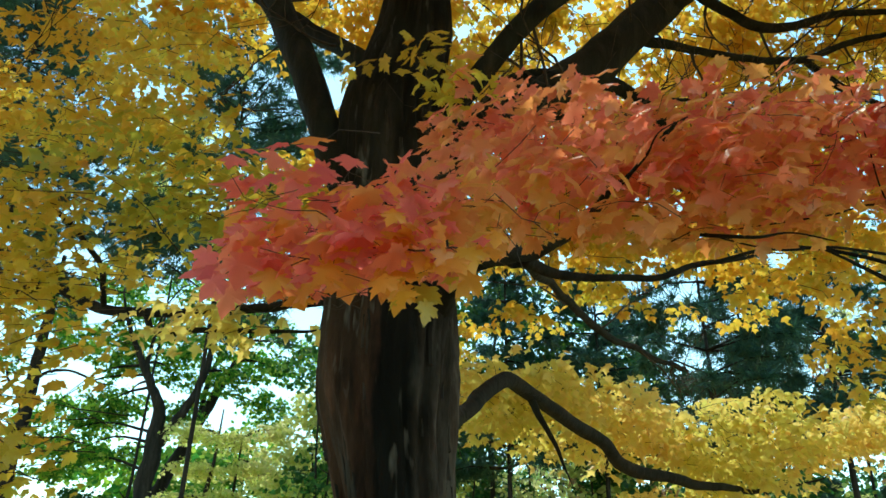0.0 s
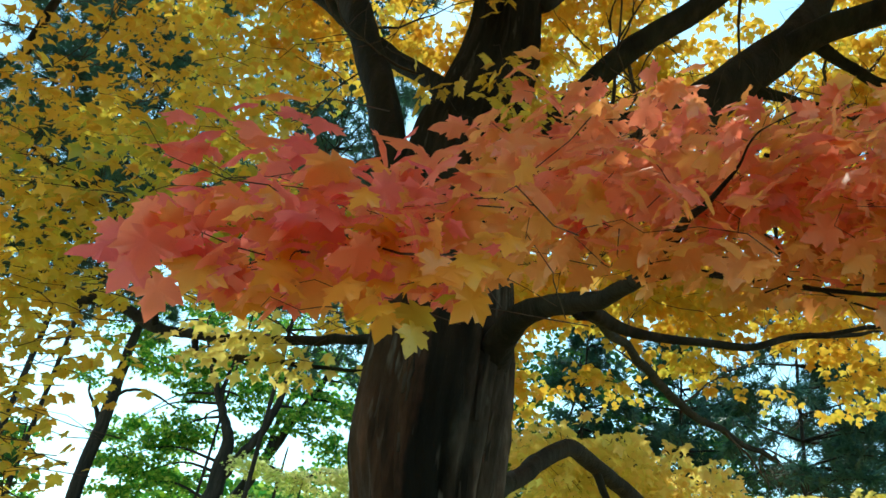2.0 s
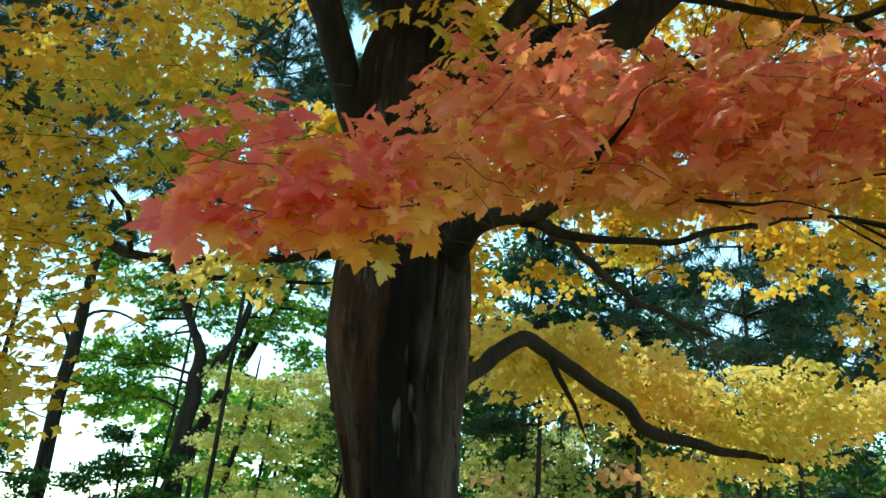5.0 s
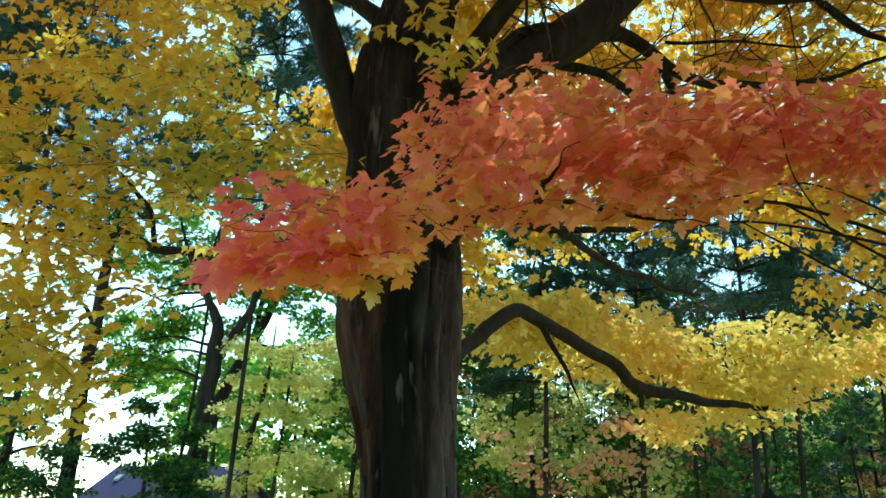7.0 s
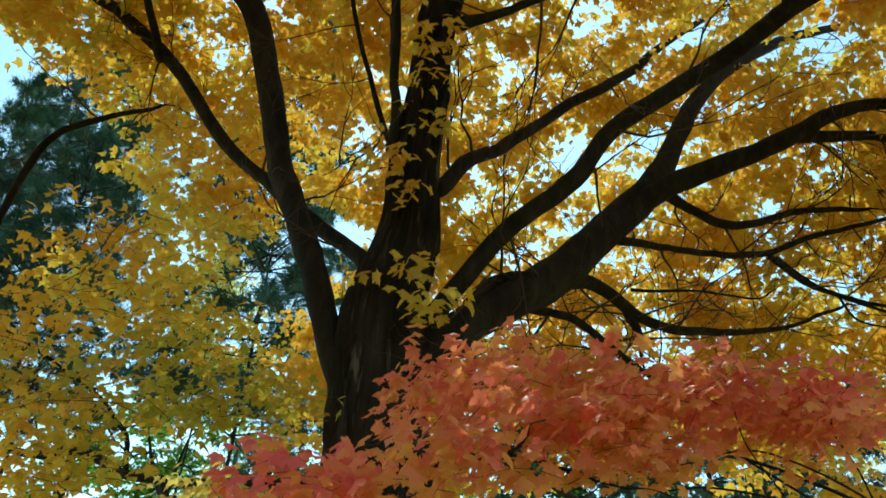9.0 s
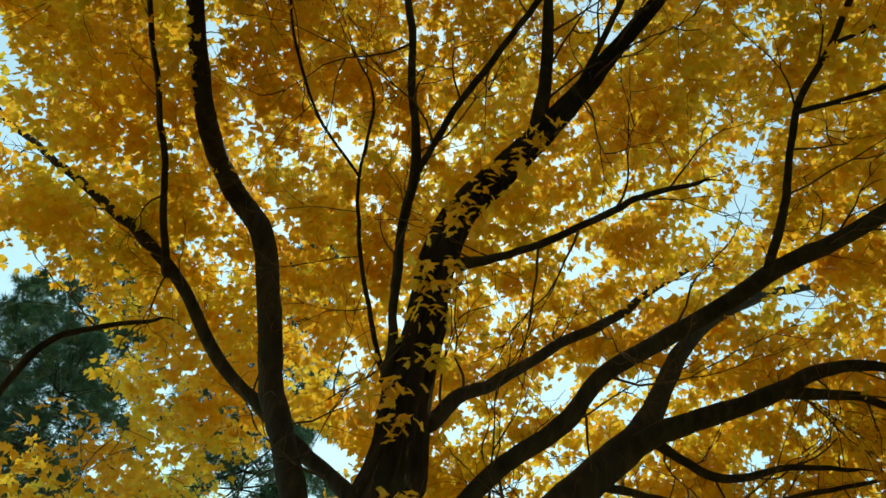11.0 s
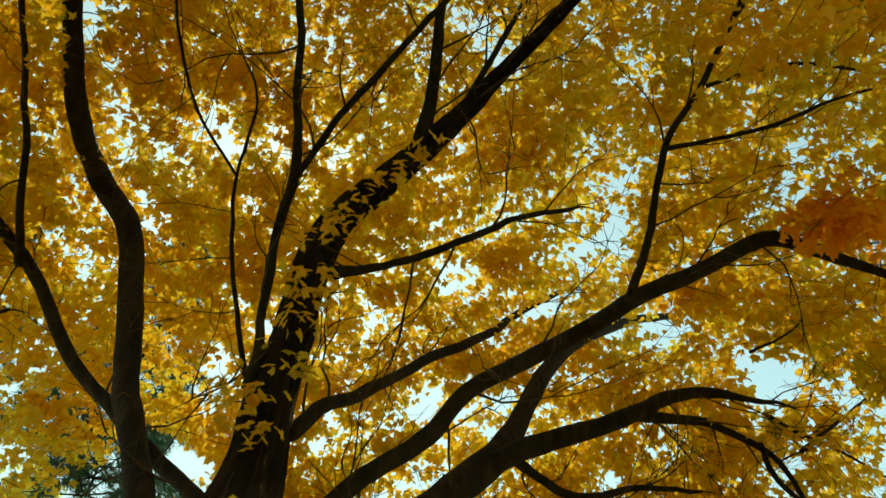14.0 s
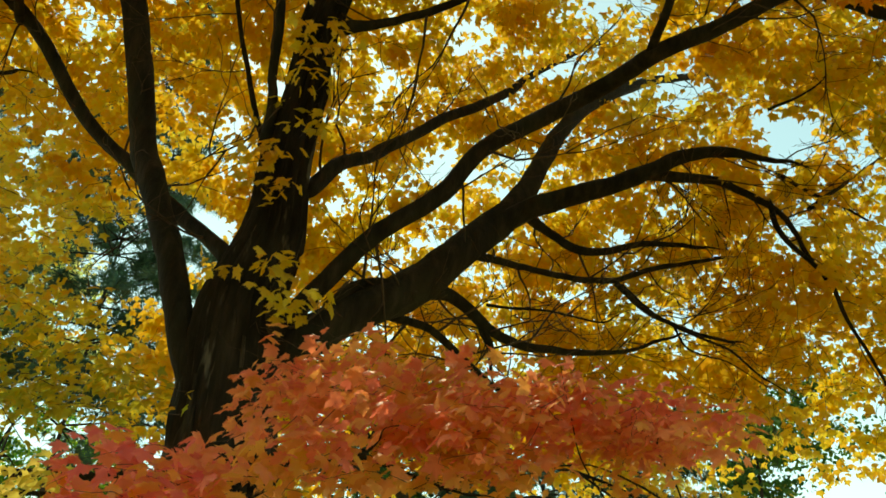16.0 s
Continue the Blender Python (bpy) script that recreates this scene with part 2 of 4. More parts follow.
def tube_arrays(path, sides, rough=0.0, freq=1.0, seed=0.0, ridges=0.0, lumps=0.0):
    """Rings round a path of (x, y, z, r), with an uneven, furrowed skin."""
    c, r = path[:, :3], np.maximum(path[:, 3], 0.001)
    tan = np.gradient(c, axis=0)
    tan /= np.linalg.norm(tan, axis=1)[:, None] + 1e-9
    ref = np.array([1.0, 0, 0]) if abs(tan[0][0]) < 0.8 else np.array([0, 1.0, 0])
    verts = []
    ang = np.arange(sides) * 2 * np.pi / sides
    run = 0.0
    for i in range(len(c)):
        ref = ref - tan[i] * (ref @ tan[i])
        ref /= np.linalg.norm(ref)
        side = np.cross(tan[i], ref)
        run += np.linalg.norm(c[i] - c[i - 1]) if i else 0.0
        ring = np.cos(ang)[:, None] * ref + np.sin(ang)[:, None] * side
        rad = np.full(sides, r[i])
        if rough:
            for k in range(sides):
                q = Vector((math.cos(ang[k]) * 1.3, math.sin(ang[k]) * 1.3, run * freq + seed))
                rad[k] *= 1 + rough * noise.noise(q)
                if lumps:
                    rad[k] *= 1 + lumps * noise.noise(Vector((math.cos(ang[k]) * 3.1, math.sin(ang[k]) * 3.1, run * 1.1 + seed)))
                if ridges:
                    q2 = Vector((math.cos(ang[k]) * 5.5, math.sin(ang[k]) * 5.5, run * freq * 0.9 + seed))
                    f = noise.fractal(q2, 0.6, 2.1, 4)
                    rad[k] += ridges * (abs(f) * -1.0 + 0.35 * noise.noise(q2 * 2.7))
        verts.append(c[i] + ring * rad[:, None])
    n = len(c)
    idx = np.arange(sides)
    faces = []
    for i in range(n - 1):
        a = i * sides
        nxt = (idx + 1) % sides
        faces.append(np.stack([a + idx, a + nxt, a + sides + nxt, a + sides + idx], 1))
    faces = np.vstack(faces).ravel()
    sizes = [4] * ((n - 1) * sides)
    flat = np.concatenate([faces, np.arange(sides)[::-1], (n - 1) * sides + np.arange(sides)])
    return np.vstack(verts), flat, np.array(sizes + [sides, sides])


def tubes_mesh(name, paths, sides, mat):
    """Many thin tubes in one mesh (twigs)."""
    V, Fl, S, off = [], [], [], 0
    for p in paths:
        v, f, s = tube_arrays(np.asarray(p, float), sides)
        V.append(v)
        Fl.append(f + off)
        S.append(s)
        off += len(v)
    return from_arrays(name, np.vstack(V), np.concatenate(Fl), np.concatenate(S), mat, True)


def leaf_shape(detail):
    """A maple leaf one unit long, base at 0, tip along +y, folded on its midrib: vertices and triangles."""
    if detail < 0:
        v = np.array([(0, 0, 0), (.48, .08, -.1), (.58, .5, -.2), (0, 1, -.16), (-.58, .5, -.2), (-.48, .08, -.1)])
        return v, np.array([(0, k + 1, k) for k in range(1, 5)])
    if detail == 2:
        half = [(.05, -.03), (.20, -.10), (.36, -.08), (.27, .05), (.52, .10), (.47, .20), (.68, .44), (.50, .43), (.44, .52), (.24, .45), (.33, .66), (.21, .68), (.11, .84)]
    elif detail == 1:
        half = [(.30, -.06), (.26, .08), (.62, .36), (.23, .46)]
    else:
        half = [(.34, .0), (.58, .42), (.24, .5)]
    ring = [(0, 0)] + half + [(0, 1.0)] + [(-x, y) for x, y in reversed(half)]
    pts = [(0, 0.30)] + ring
    v = np.array([(x, y, -0.22 * abs(x) - 0.22 * y * y + 0.05 * math.sin(9 * x + 4 * y)) for x, y in pts])
    k = len(ring)
    tri = np.array([(0, 1 + i, 1 + (i + 1) % k) for i in range(k)])[:, [0, 2, 1]]
    return v - [0, 0.0, 0], tri


def leaf_frames(n, outward, droop=(4, 60), roll=24):
    """Random leaf turns: tips point roughly along outward (n x 3, level) and hang; rows of 3 x 3 matrices."""
    az = np.arctan2(outward[:, 1], outward[:, 0]) + rng.normal(0, 0.8, n)
    dr = np.radians(rng.uniform(droop[0], droop[1], n))
    tip = np.stack([np.cos(az) * np.cos(dr), np.sin(az) * np.cos(dr), -np.sin(dr)], 1)
    up = np.stack([np.cos(az) * np.sin(dr), np.sin(az) * np.sin(dr), np.cos(dr)], 1)
    side = np.cross(tip, up)
    ro = np.radians(rng.normal(0, roll, n))[:, None]
    s2, u2 = side * np.cos(ro) + up * np.sin(ro), up * np.cos(ro) - side * np.sin(ro)
    return np.stack([s2, tip, u2], 2)


def leaves_mesh(name, pos, frames, size, mat, detail=1):
    v, tri = leaf_shape(detail)
    n = len(pos)
    V = np.einsum("nij,kj->nki", frames, v) * size[:, None, None] + pos[:, None, :]
    T = tri[None] + (np.arange(n) * len(v))[:, None, None]
    return from_arrays(name, V.reshape(-1, 3), T.ravel(), np.full(n * len(tri), 3), mat)


def sprays(centres, outward, leaves_each, length=0.7, spread=0.28, flat=0.5, thick=0.0055):
    """Leafy twigs: leaf places and outward ways, and the twigs' own paths."""
    n = len(centres)
    out = outward / (np.linalg.norm(outward, axis=1)[:, None] + 1e-9)
    out = out + rng.normal(0, 0.35, (n, 3)) * [1, 1, flat]
    out /= np.linalg.norm(out, axis=1)[:, None]
    bend = rng.normal(0, 0.12, (n, 3)) - [0, 0, 0.12]
    ln = length * rng.uniform(0.6, 1.3, n)
    u = rng.uniform(-0.5, 0.5, (n, leaves_each))
    axis = centres[:, None] + out[:, None] * (u * ln[:, None])[..., None] + bend[:, None] * ((u + 0.5) ** 2)[..., None] * ln[:, None, None]
    lat = np.cross(out, [0, 0, 1.0])
    lat /= np.linalg.norm(lat, axis=1)[:, None] + 1e-9
    side = rng.choice([-1, 1], (n, leaves_each)) * rng.uniform(0.15, 1.0, (n, leaves_each)) * spread
    pos = axis + lat[:, None] * side[..., None] + rng.normal(0, 0.05, (n, leaves_each, 3))
    pos[..., 2] -= np.abs(side) * 0.25
    way = out[:, None] + lat[:, None] * (side / spread)[..., None] * 1.2
    paths = []
    for i in range(n):
        us = np.array([-0.8, -0.5, -0.2, 0.1, 0.3, 0.45])
        c = centres[i] + out[i] * (us * ln[i])[:, None] + bend[i] * ((us + 0.5) ** 2)[:, None] * ln[i]
        c += rng.normal(0, 0.05, c.shape) * ln[i]
        paths.append(np.column_stack([c, thick * np.array([1.0, 0.85, 0.7, 0.5, 0.35, 0.2])]))
    return pos.reshape(-1, 3), way.reshape(-1, 3), paths


# ---- ground ----
def ground_height(x, y):
    s = min(max((y - 8) / 30, 0), 1)
    return -1.6 * s * s * (3 - 2 * s) + 0.25 * noise.noise(Vector((x * 0.05, y * 0.05, 3.1))) * min(1, math.hypot(x, y - 6) / 12)


def build_ground():
    bm = bmesh.new()
    marks = [-2500, -900, -350, -150, -80] + [k * 4 for k in range(-15, 16)] + [80, 150, 350, 900, 2500]
    grid = [[bm.verts.new((x, y + 10, ground_height(x, y + 10))) for x in marks] for y in marks]
    for j in range(len(marks) - 1):
        for i in range(len(marks) - 1):
            bm.faces.new((grid[j][i], grid[j][i + 1], grid[j + 1][i + 1], grid[j + 1][i]))
    me = bpy.data.meshes.new("ground")
    bm.to_mesh(me)
    bm.free()
    m, n, l, out = material("lawn_with_bounce_litter")
    grass = ramp(n, l, noise_tex(n, l, 3.0, 6.0, 0.7), [(0.3, (0.03, 0.06, 0.015)), (0.7, (0.08, 0.12, 0.03))])
    # unseen leaf litter, added dense and bright to throw light up into the tree
    litter = ramp(n, l, noise_tex(n, l, 14.0, 4.0, 0.7), [(0.38, (0, 0, 0)), (0.48, (1, 1, 1))])
    dry = ramp(n, l, noise_tex(n, l, 22.0, 3.0, 0.6), [(0.3, (0.42, 0.24, 0.06)), (0.55, (0.58, 0.41, 0.10)), (0.75, (0.50, 0.25, 0.07))])
    col = mix_col(n, l, litter, grass, dry)
    p = n.new("ShaderNodeBsdfPrincipled")
    p.inputs["Roughness"].default_value = 0.95
    l.new(col, p.inputs["Base Color"])
    l.new(p.outputs[0], out.inputs[0])
    ob = new("ground", finish(me, m))
    tagged(ob, "unseen mown lawn with bright fallen leaves added to bounce light", "ground", "", "structure")


build_ground()

# ---- the old maple ----
maple = thing("maple_tree", "old sugar maple in gold, orange and red autumn leaf", "tree", at=(-0.3, 6.0, 0))
BASE = Vector((-0.3, 6.0, 0))
limb_paths = []


def limb(label, *rows, sides=14, rough=0.16, name="limb"):
    end, last = Vector(rows[-1][:3]), rows[-1][3]
    way = (end - Vector(rows[-2][:3])).normalized()
    reach = max(0.35, 14 * last)
    tip1 = end + way * reach * 0.5 + Vector((0, 0, 0.08 * reach))
    tip2 = end + way * reach + Vector((0.1 * reach, 0.05, 0.05 * reach))
    p = spline((*rows, (*tip1, last * 0.55), (*tip2, 0.003)) if name == "limb" else rows, 6)
    bend = np.clip(0.075 - 0.35 * p[:, 3:4], 0.02, 0.06) * min(1.0, 20 * rows[0][3])
    p[:, :3] += np.array([noise.noise_vector(Vector(q[:3]) * 1.3) for q in p]) * bend + np.array([noise.noise_vector(Vector(q[:3]) * 4.5) for q in p]) * bend * 0.3
    limb_paths.append(p)
    q = p.copy()
    q[:, :3] -= BASE
    v, f, s = tube_arrays(q, sides, rough, 2.2, len(limb_paths) * 3.7, 0.05 * rows[0][3])
    return under(name, from_arrays(name, v, f, s, BARK, True), maple, label)


trunk_rings = []


def trunk():
    rows = [(-0.24, 6.0, -0.25, 0.70), (-0.25, 6.0, 0.12, 0.58), (-0.27, 6.0, 0.6, 0.47), (-0.29, 6.0, 1.3, 0.425),
            (-0.31, 6.00, 2.04, 0.410), (-0.39, 6.00, 2.69, 0.449), (-0.45, 6.05, 3.20, 0.520), (-0.47, 6.10, 3.73, 0.530), (-0.50, 6.10, 4.34, 0.505),
            (-0.54, 6.05, 4.90, 0.488), (-0.57, 6.00, 5.67, 0.432), (-0.39, 5.90, 6.53, 0.337), (-0.38, 5.70, 7.23, 0.277), (-0.32, 5.60, 8.24, 0.250),
            (-0.24, 5.30, 9.10, 0.239), (-0.02, 5.00, 9.77, 0.223), (0.45, 4.16, 9.55, 0.185), (1.01, 3.73, 10.07, 0.148), (1.64, 3.10, 10.72, 0.103),
            (2.33, 2.34, 11.34, 0.087), (2.79, 1.77, 11.84, 0.042)]
    p = spline(rows, 11)
    limb_paths.append(p[74:])
    q = p.copy()
    q[:, :3] -= BASE
    v, f, s = tube_arrays(q, 112, 0.12, 0.4, 1.0, 0.085, 0.09)
    trunk_rings.append((v.reshape(-1, 112, 3), q))
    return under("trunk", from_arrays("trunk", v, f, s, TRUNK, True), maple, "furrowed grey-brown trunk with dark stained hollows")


the_trunk = trunk()
limb("steep dark limb with a kink", (-0.66, 6.00, 4.56, 0.197), (-0.97, 5.95, 5.10, 0.158), (-1.32, 6.10, 6.07, 0.148), (-1.85, 6.50, 7.38, 0.156), (-2.18, 6.70, 8.12, 0.165),
     (-2.63, 6.80, 9.71, 0.175), (-3.13, 6.80, 11.14, 0.182), (-3.72, 6.60, 11.81, 0.169), (-3.68, 5.03, 11.17, 0.146), (-3.72, 3.93, 11.35, 0.129),
     (-3.70, 2.81, 11.65, 0.106), (-3.65, 1.80, 12.00, 0.062))
limb("", (-0.67, 6.20, 6.23, 0.119), (-1.06, 6.40, 6.68, 0.094), (-1.60, 6.80, 7.29, 0.095), (-2.36, 7.00, 8.06, 0.087), (-3.08, 7.10, 8.76, 0.092),
     (-4.26, 6.80, 10.20, 0.095), (-5.76, 6.60, 11.40, 0.079), (-6.92, 6.40, 12.13, 0.064), (-8.24, 6.20, 13.10, 0.047))
limb("", (-4.22, 6.80, 10.14, 0.066), (-4.23, 6.69, 10.03, 0.062), (-4.16, 5.38, 10.47, 0.048), (-4.16, 4.03, 10.94, 0.039), (-4.26, 2.56, 11.50, 0.031))
limb("", (-0.65, 5.60, 7.44, 0.075), (-0.64, 5.40, 8.29, 0.055), (-0.75, 5.20, 9.56, 0.060), (-0.61, 4.20, 9.60, 0.059), (-0.71, 3.50, 10.22, 0.050),
     (-0.82, 2.74, 10.90, 0.044), (-1.04, 1.97, 11.58, 0.034))
limb("", (-0.63, 4.31, 9.52, 0.043), (-0.17, 3.65, 9.96, 0.040), (0.27, 3.09, 10.45, 0.040), (0.90, 2.39, 11.03, 0.037), (1.53, 1.61, 11.66, 0.027))
limb("", (-0.15, 5.80, 7.09, 0.095), (0.18, 6.20, 7.83, 0.090), (0.66, 6.80, 8.67, 0.084), (1.42, 7.60, 10.02, 0.083), (2.46, 8.40, 11.49, 0.080),
     (3.63, 9.00, 13.17, 0.068), (4.78, 9.40, 14.50, 0.039))
limb("long slanting limb with an elbow", (-0.30, 6.00, 5.30, 0.11), (0.03, 6.00, 5.80, 0.105), (0.44, 5.90, 6.42, 0.099), (0.90, 5.85, 6.89, 0.102), (1.35, 5.80, 7.32, 0.105), (1.72, 5.70, 7.88, 0.102),
     (2.21, 5.60, 8.29, 0.104), (2.99, 5.40, 8.78, 0.105), (3.62, 4.76, 8.92, 0.099), (4.40, 4.39, 9.25, 0.100), (5.09, 4.04, 9.58, 0.098),
     (5.50, 3.93, 9.38, 0.083), (6.05, 3.89, 9.13, 0.065), (6.59, 3.86, 8.86, 0.041))
limb("", (3.56, 4.77, 8.92, 0.059), (3.59, 4.10, 9.26, 0.049), (3.55, 3.41, 9.64, 0.042), (3.60, 2.87, 9.89, 0.038), (3.88, 2.16, 10.26, 0.035),
     (4.01, 1.23, 10.66, 0.028))
limb("massive rising limb", (-0.48, 6.0, 4.75, 0.17), (-0.03, 6.08, 5.33, 0.195), (0.46, 6.20, 5.83, 0.205), (1.06, 6.50, 6.41, 0.222), (1.62, 6.80, 7.10, 0.224), (2.17, 7.10, 7.87, 0.215),
     (2.50, 7.20, 8.32, 0.189), (2.90, 7.50, 9.21, 0.151), (3.48, 7.90, 10.57, 0.131), (4.34, 8.30, 11.86, 0.128), (5.54, 8.70, 12.88, 0.088),
     (6.78, 9.00, 13.70, 0.056))
limb("", (2.24, 7.10, 7.92, 0.141), (2.74, 7.00, 8.24, 0.149), (3.53, 6.90, 8.58, 0.129), (4.25, 6.80, 8.90, 0.115), (4.77, 6.70, 9.22, 0.101),
     (5.39, 6.60, 9.35, 0.072), (6.01, 6.50, 9.23, 0.042))
limb("", (4.25, 6.80, 8.88, 0.079), (4.87, 6.90, 9.02, 0.073), (5.55, 7.00, 9.09, 0.059), (6.32, 7.10, 8.82, 0.044), (6.65, 7.10, 8.03, 0.028))
limb("", (6.23, 7.10, 9.07, 0.045), (6.31, 7.10, 8.41, 0.038), (6.80, 7.10, 7.83, 0.032), (7.02, 7.10, 7.07, 0.025), (7.26, 7.10, 6.30, 0.019), (7.45, 7.10, 5.87, 0.012))
limb("", (6.81, 7.10, 8.96, 0.035), (7.59, 7.10, 9.62, 0.027), (8.42, 7.10, 10.35, 0.020), (9.10, 7.10, 10.95, 0.012))
limb("", (6.49, 7.10, 9.55, 0.030), (6.97, 7.10, 9.27, 0.025), (7.45, 7.10, 9.07, 0.020), (7.96, 7.10, 8.75, 0.015), (8.54, 7.10, 8.56, 0.010))
limb("", (4.22, 7.90, 7.81, 0.028), (4.83, 7.90, 7.30, 0.023), (5.67, 7.90, 7.00, 0.018), (6.02, 7.90, 6.68, 0.013), (6.45, 7.90, 6.41, 0.008))
limb("", (4.90, 7.90, 7.27, 0.018), (5.10, 7.90, 6.91, 0.014), (5.64, 7.90, 6.80, 0.010), (6.07, 7.90, 6.53, 0.006))
limb("", (2.22, 7.50, 6.98, 0.022), (2.96, 7.50, 7.00, 0.017), (3.70, 7.50, 6.93, 0.013), (3.94, 7.50, 7.05, 0.008))
limb("", (5.04, 5.00, 8.57, 0.020), (5.72, 5.00, 9.09, 0.013), (6.04, 5.00, 9.50, 0.006))
limb("", (1.77, 6.90, 7.33, 0.074), (2.43, 7.20, 7.42, 0.048), (3.20, 7.50, 7.57, 0.043), (4.02, 7.80, 7.79, 0.044), (4.82, 8.00, 8.23, 0.038),
     (5.99, 8.20, 8.75, 0.028))
limb("", (4.09, 7.80, 7.77, 0.040), (4.57, 7.90, 7.44, 0.036), (5.14, 8.00, 7.28, 0.029), (5.81, 8.10, 7.24, 0.022))
limb("", (1.26, 6.60, 6.57, 0.107), (1.68, 6.90, 6.66, 0.078), (2.10, 7.20, 6.52, 0.072), (2.62, 7.50, 6.52, 0.061), (3.37, 7.80, 6.60, 0.048),
     (4.07, 8.00, 6.78, 0.032), (4.99, 8.20, 7.22, 0.022))
limb("", (2.04, 7.20, 6.55, 0.053), (2.21, 7.30, 6.35, 0.053), (2.23, 7.30, 6.17, 0.033))
limb("", (0.89, 6.60, 6.19, 0.068), (1.47, 6.90, 6.21, 0.047), (1.86, 7.10, 5.98, 0.044), (2.29, 7.30, 5.78, 0.032))
limb("", (0.28, 6.10, 5.87, 0.070), (0.56, 6.20, 6.22, 0.066), (0.87, 6.30, 6.36, 0.066), (1.18, 6.40, 6.33, 0.08), name="arched_limb")
limb("", (2.71, 7.20, 8.29, 0.080), (3.10, 7.40, 8.14, 0.065), (3.58, 7.60, 8.09, 0.059), (4.50, 7.80, 8.49, 0.046), (5.52, 8.00, 8.73, 0.031))
limb("", (0.07, 4.95, 8.77, 0.084), (0.45, 4.97, 8.98, 0.053), (1.09, 4.87, 9.25, 0.047), (1.75, 4.67, 9.60, 0.045), (2.17, 4.58, 9.88, 0.039),
     (2.79, 4.50, 10.14, 0.029))
limb("", (0.80, 3.84, 9.88, 0.113), (0.84, 3.40, 10.32, 0.081), (0.81, 2.89, 10.80, 0.068), (0.83, 2.37, 11.30, 0.048), (0.93, 1.73, 11.74, 0.031))
limb("", (1.11, 3.72, 10.19, 0.048), (1.38, 3.22, 10.65, 0.041), (1.71, 2.63, 11.18, 0.035), (2.09, 1.86, 11.81, 0.025))
limb("", (-0.68, 6.60, 8.14, 0.042), (-1.06, 6.22, 8.93, 0.033), (-1.29, 5.64, 9.72, 0.029), (-1.39, 5.06, 10.39, 0.023), (-1.33, 4.26, 11.08, 0.019),
     (-1.60, 3.88, 11.49, 0.012))
limb("", (-1.39, 5.06, 10.39, 0.020), (-1.97, 4.27, 10.62, 0.020), (-2.25, 3.50, 10.94, 0.020), (-2.34, 2.80, 11.20, 0.017), (-2.43, 2.14, 11.68, 0.013))
limb("", (3.52, 3.14, 9.70, 0.032), (4.02, 2.84, 9.64, 0.025), (4.47, 2.56, 9.57, 0.025), (4.99, 2.15, 9.58, 0.018), (5.50, 1.91, 9.71, 0.012))
limb("", (3.80, 2.48, 10.04, 0.025), (4.43, 2.08, 10.03, 0.022), (4.94, 1.91, 9.87, 0.018), (5.48, 1.83, 9.77, 0.012))
limb("", (3.97, 1.74, 10.43, 0.025), (4.24, 1.28, 10.61, 0.022), (4.68, 1.07, 10.49, 0.018), (5.11, 1.33, 10.03, 0.012))
limb("", (-6.03, 7.50, 7.54, 0.052), (-5.99, 7.50, 8.41, 0.055), (-5.76, 7.50, 9.11, 0.053), (-5.31, 7.50, 9.49, 0.046), (-4.47, 7.40, 9.62, 0.029))
limb("low crooked limb with a rounded elbow", (-0.10, 6.15, 2.93, 0.135), (0.09, 6.60, 3.17, 0.075), (0.33, 7.40, 3.61, 0.079), (0.66, 8.40, 4.00, 0.084), (1.12, 9.30, 3.96, 0.086),
     (1.88, 10.30, 3.81, 0.088), (2.35, 10.90, 3.59, 0.088), (3.11, 11.50, 3.57, 0.080), (4.01, 12.20, 3.60, 0.056), (4.80, 12.60, 3.65, 0.032),
     (5.61, 12.80, 3.82, 0.016))
limb("", (0.88, 8.90, 3.98, 0.045), (1.03, 9.00, 3.75, 0.035), (1.22, 9.20, 3.51, 0.025), (1.30, 9.30, 3.32, 0.014))
front_limb = limb("low limb reaching forward under the red leaves", (-0.13, 5.90, 3.82, 0.143), (-0.03, 5.65, 3.93, 0.102), (0.14, 5.30, 3.97, 0.080), (0.39, 4.70, 3.76, 0.061), (0.52, 4.00, 3.54, 0.040),
     (0.59, 3.30, 3.33, 0.026), (0.60, 2.90, 3.21, 0.018), (0.60, 2.60, 3.12, 0.011), (0.62, 2.40, 3.09, 0.006))
limb("", (0.46, 4.80, 3.77, 0.046), (0.70, 5.00, 3.77, 0.035), (1.03, 5.10, 3.80, 0.026), (1.46, 5.20, 3.85, 0.024), (1.71, 5.30, 3.98, 0.022),
     (2.13, 5.40, 4.12, 0.015))
limb("", (0.52, 4.00, 3.54, 0.023), (0.70, 3.60, 3.41, 0.018), (0.88, 3.30, 3.26, 0.012), (1.02, 3.10, 3.14, 0.009), (1.17, 2.90, 3.04, 0.007))
limb("", (1.71, 5.30, 3.98, 0.014), (2.45, 4.90, 3.95, 0.013), (3.55, 4.00, 3.05, 0.013), (3.02, 3.70, 3.07, 0.011), (2.36, 3.40, 3.13, 0.009),
     (1.76, 3.30, 3.19, 0.007), (1.37, 3.20, 3.12, 0.005), (1.05, 3.10, 3.15, 0.003))
limb("", (2.45, 4.90, 3.95, 0.010), (3.62, 4.10, 2.72, 0.010), (3.00, 3.80, 2.81, 0.008), (2.47, 3.60, 2.91, 0.007), (2.03, 3.40, 3.04, 0.007),
     (1.67, 3.30, 3.18, 0.004))
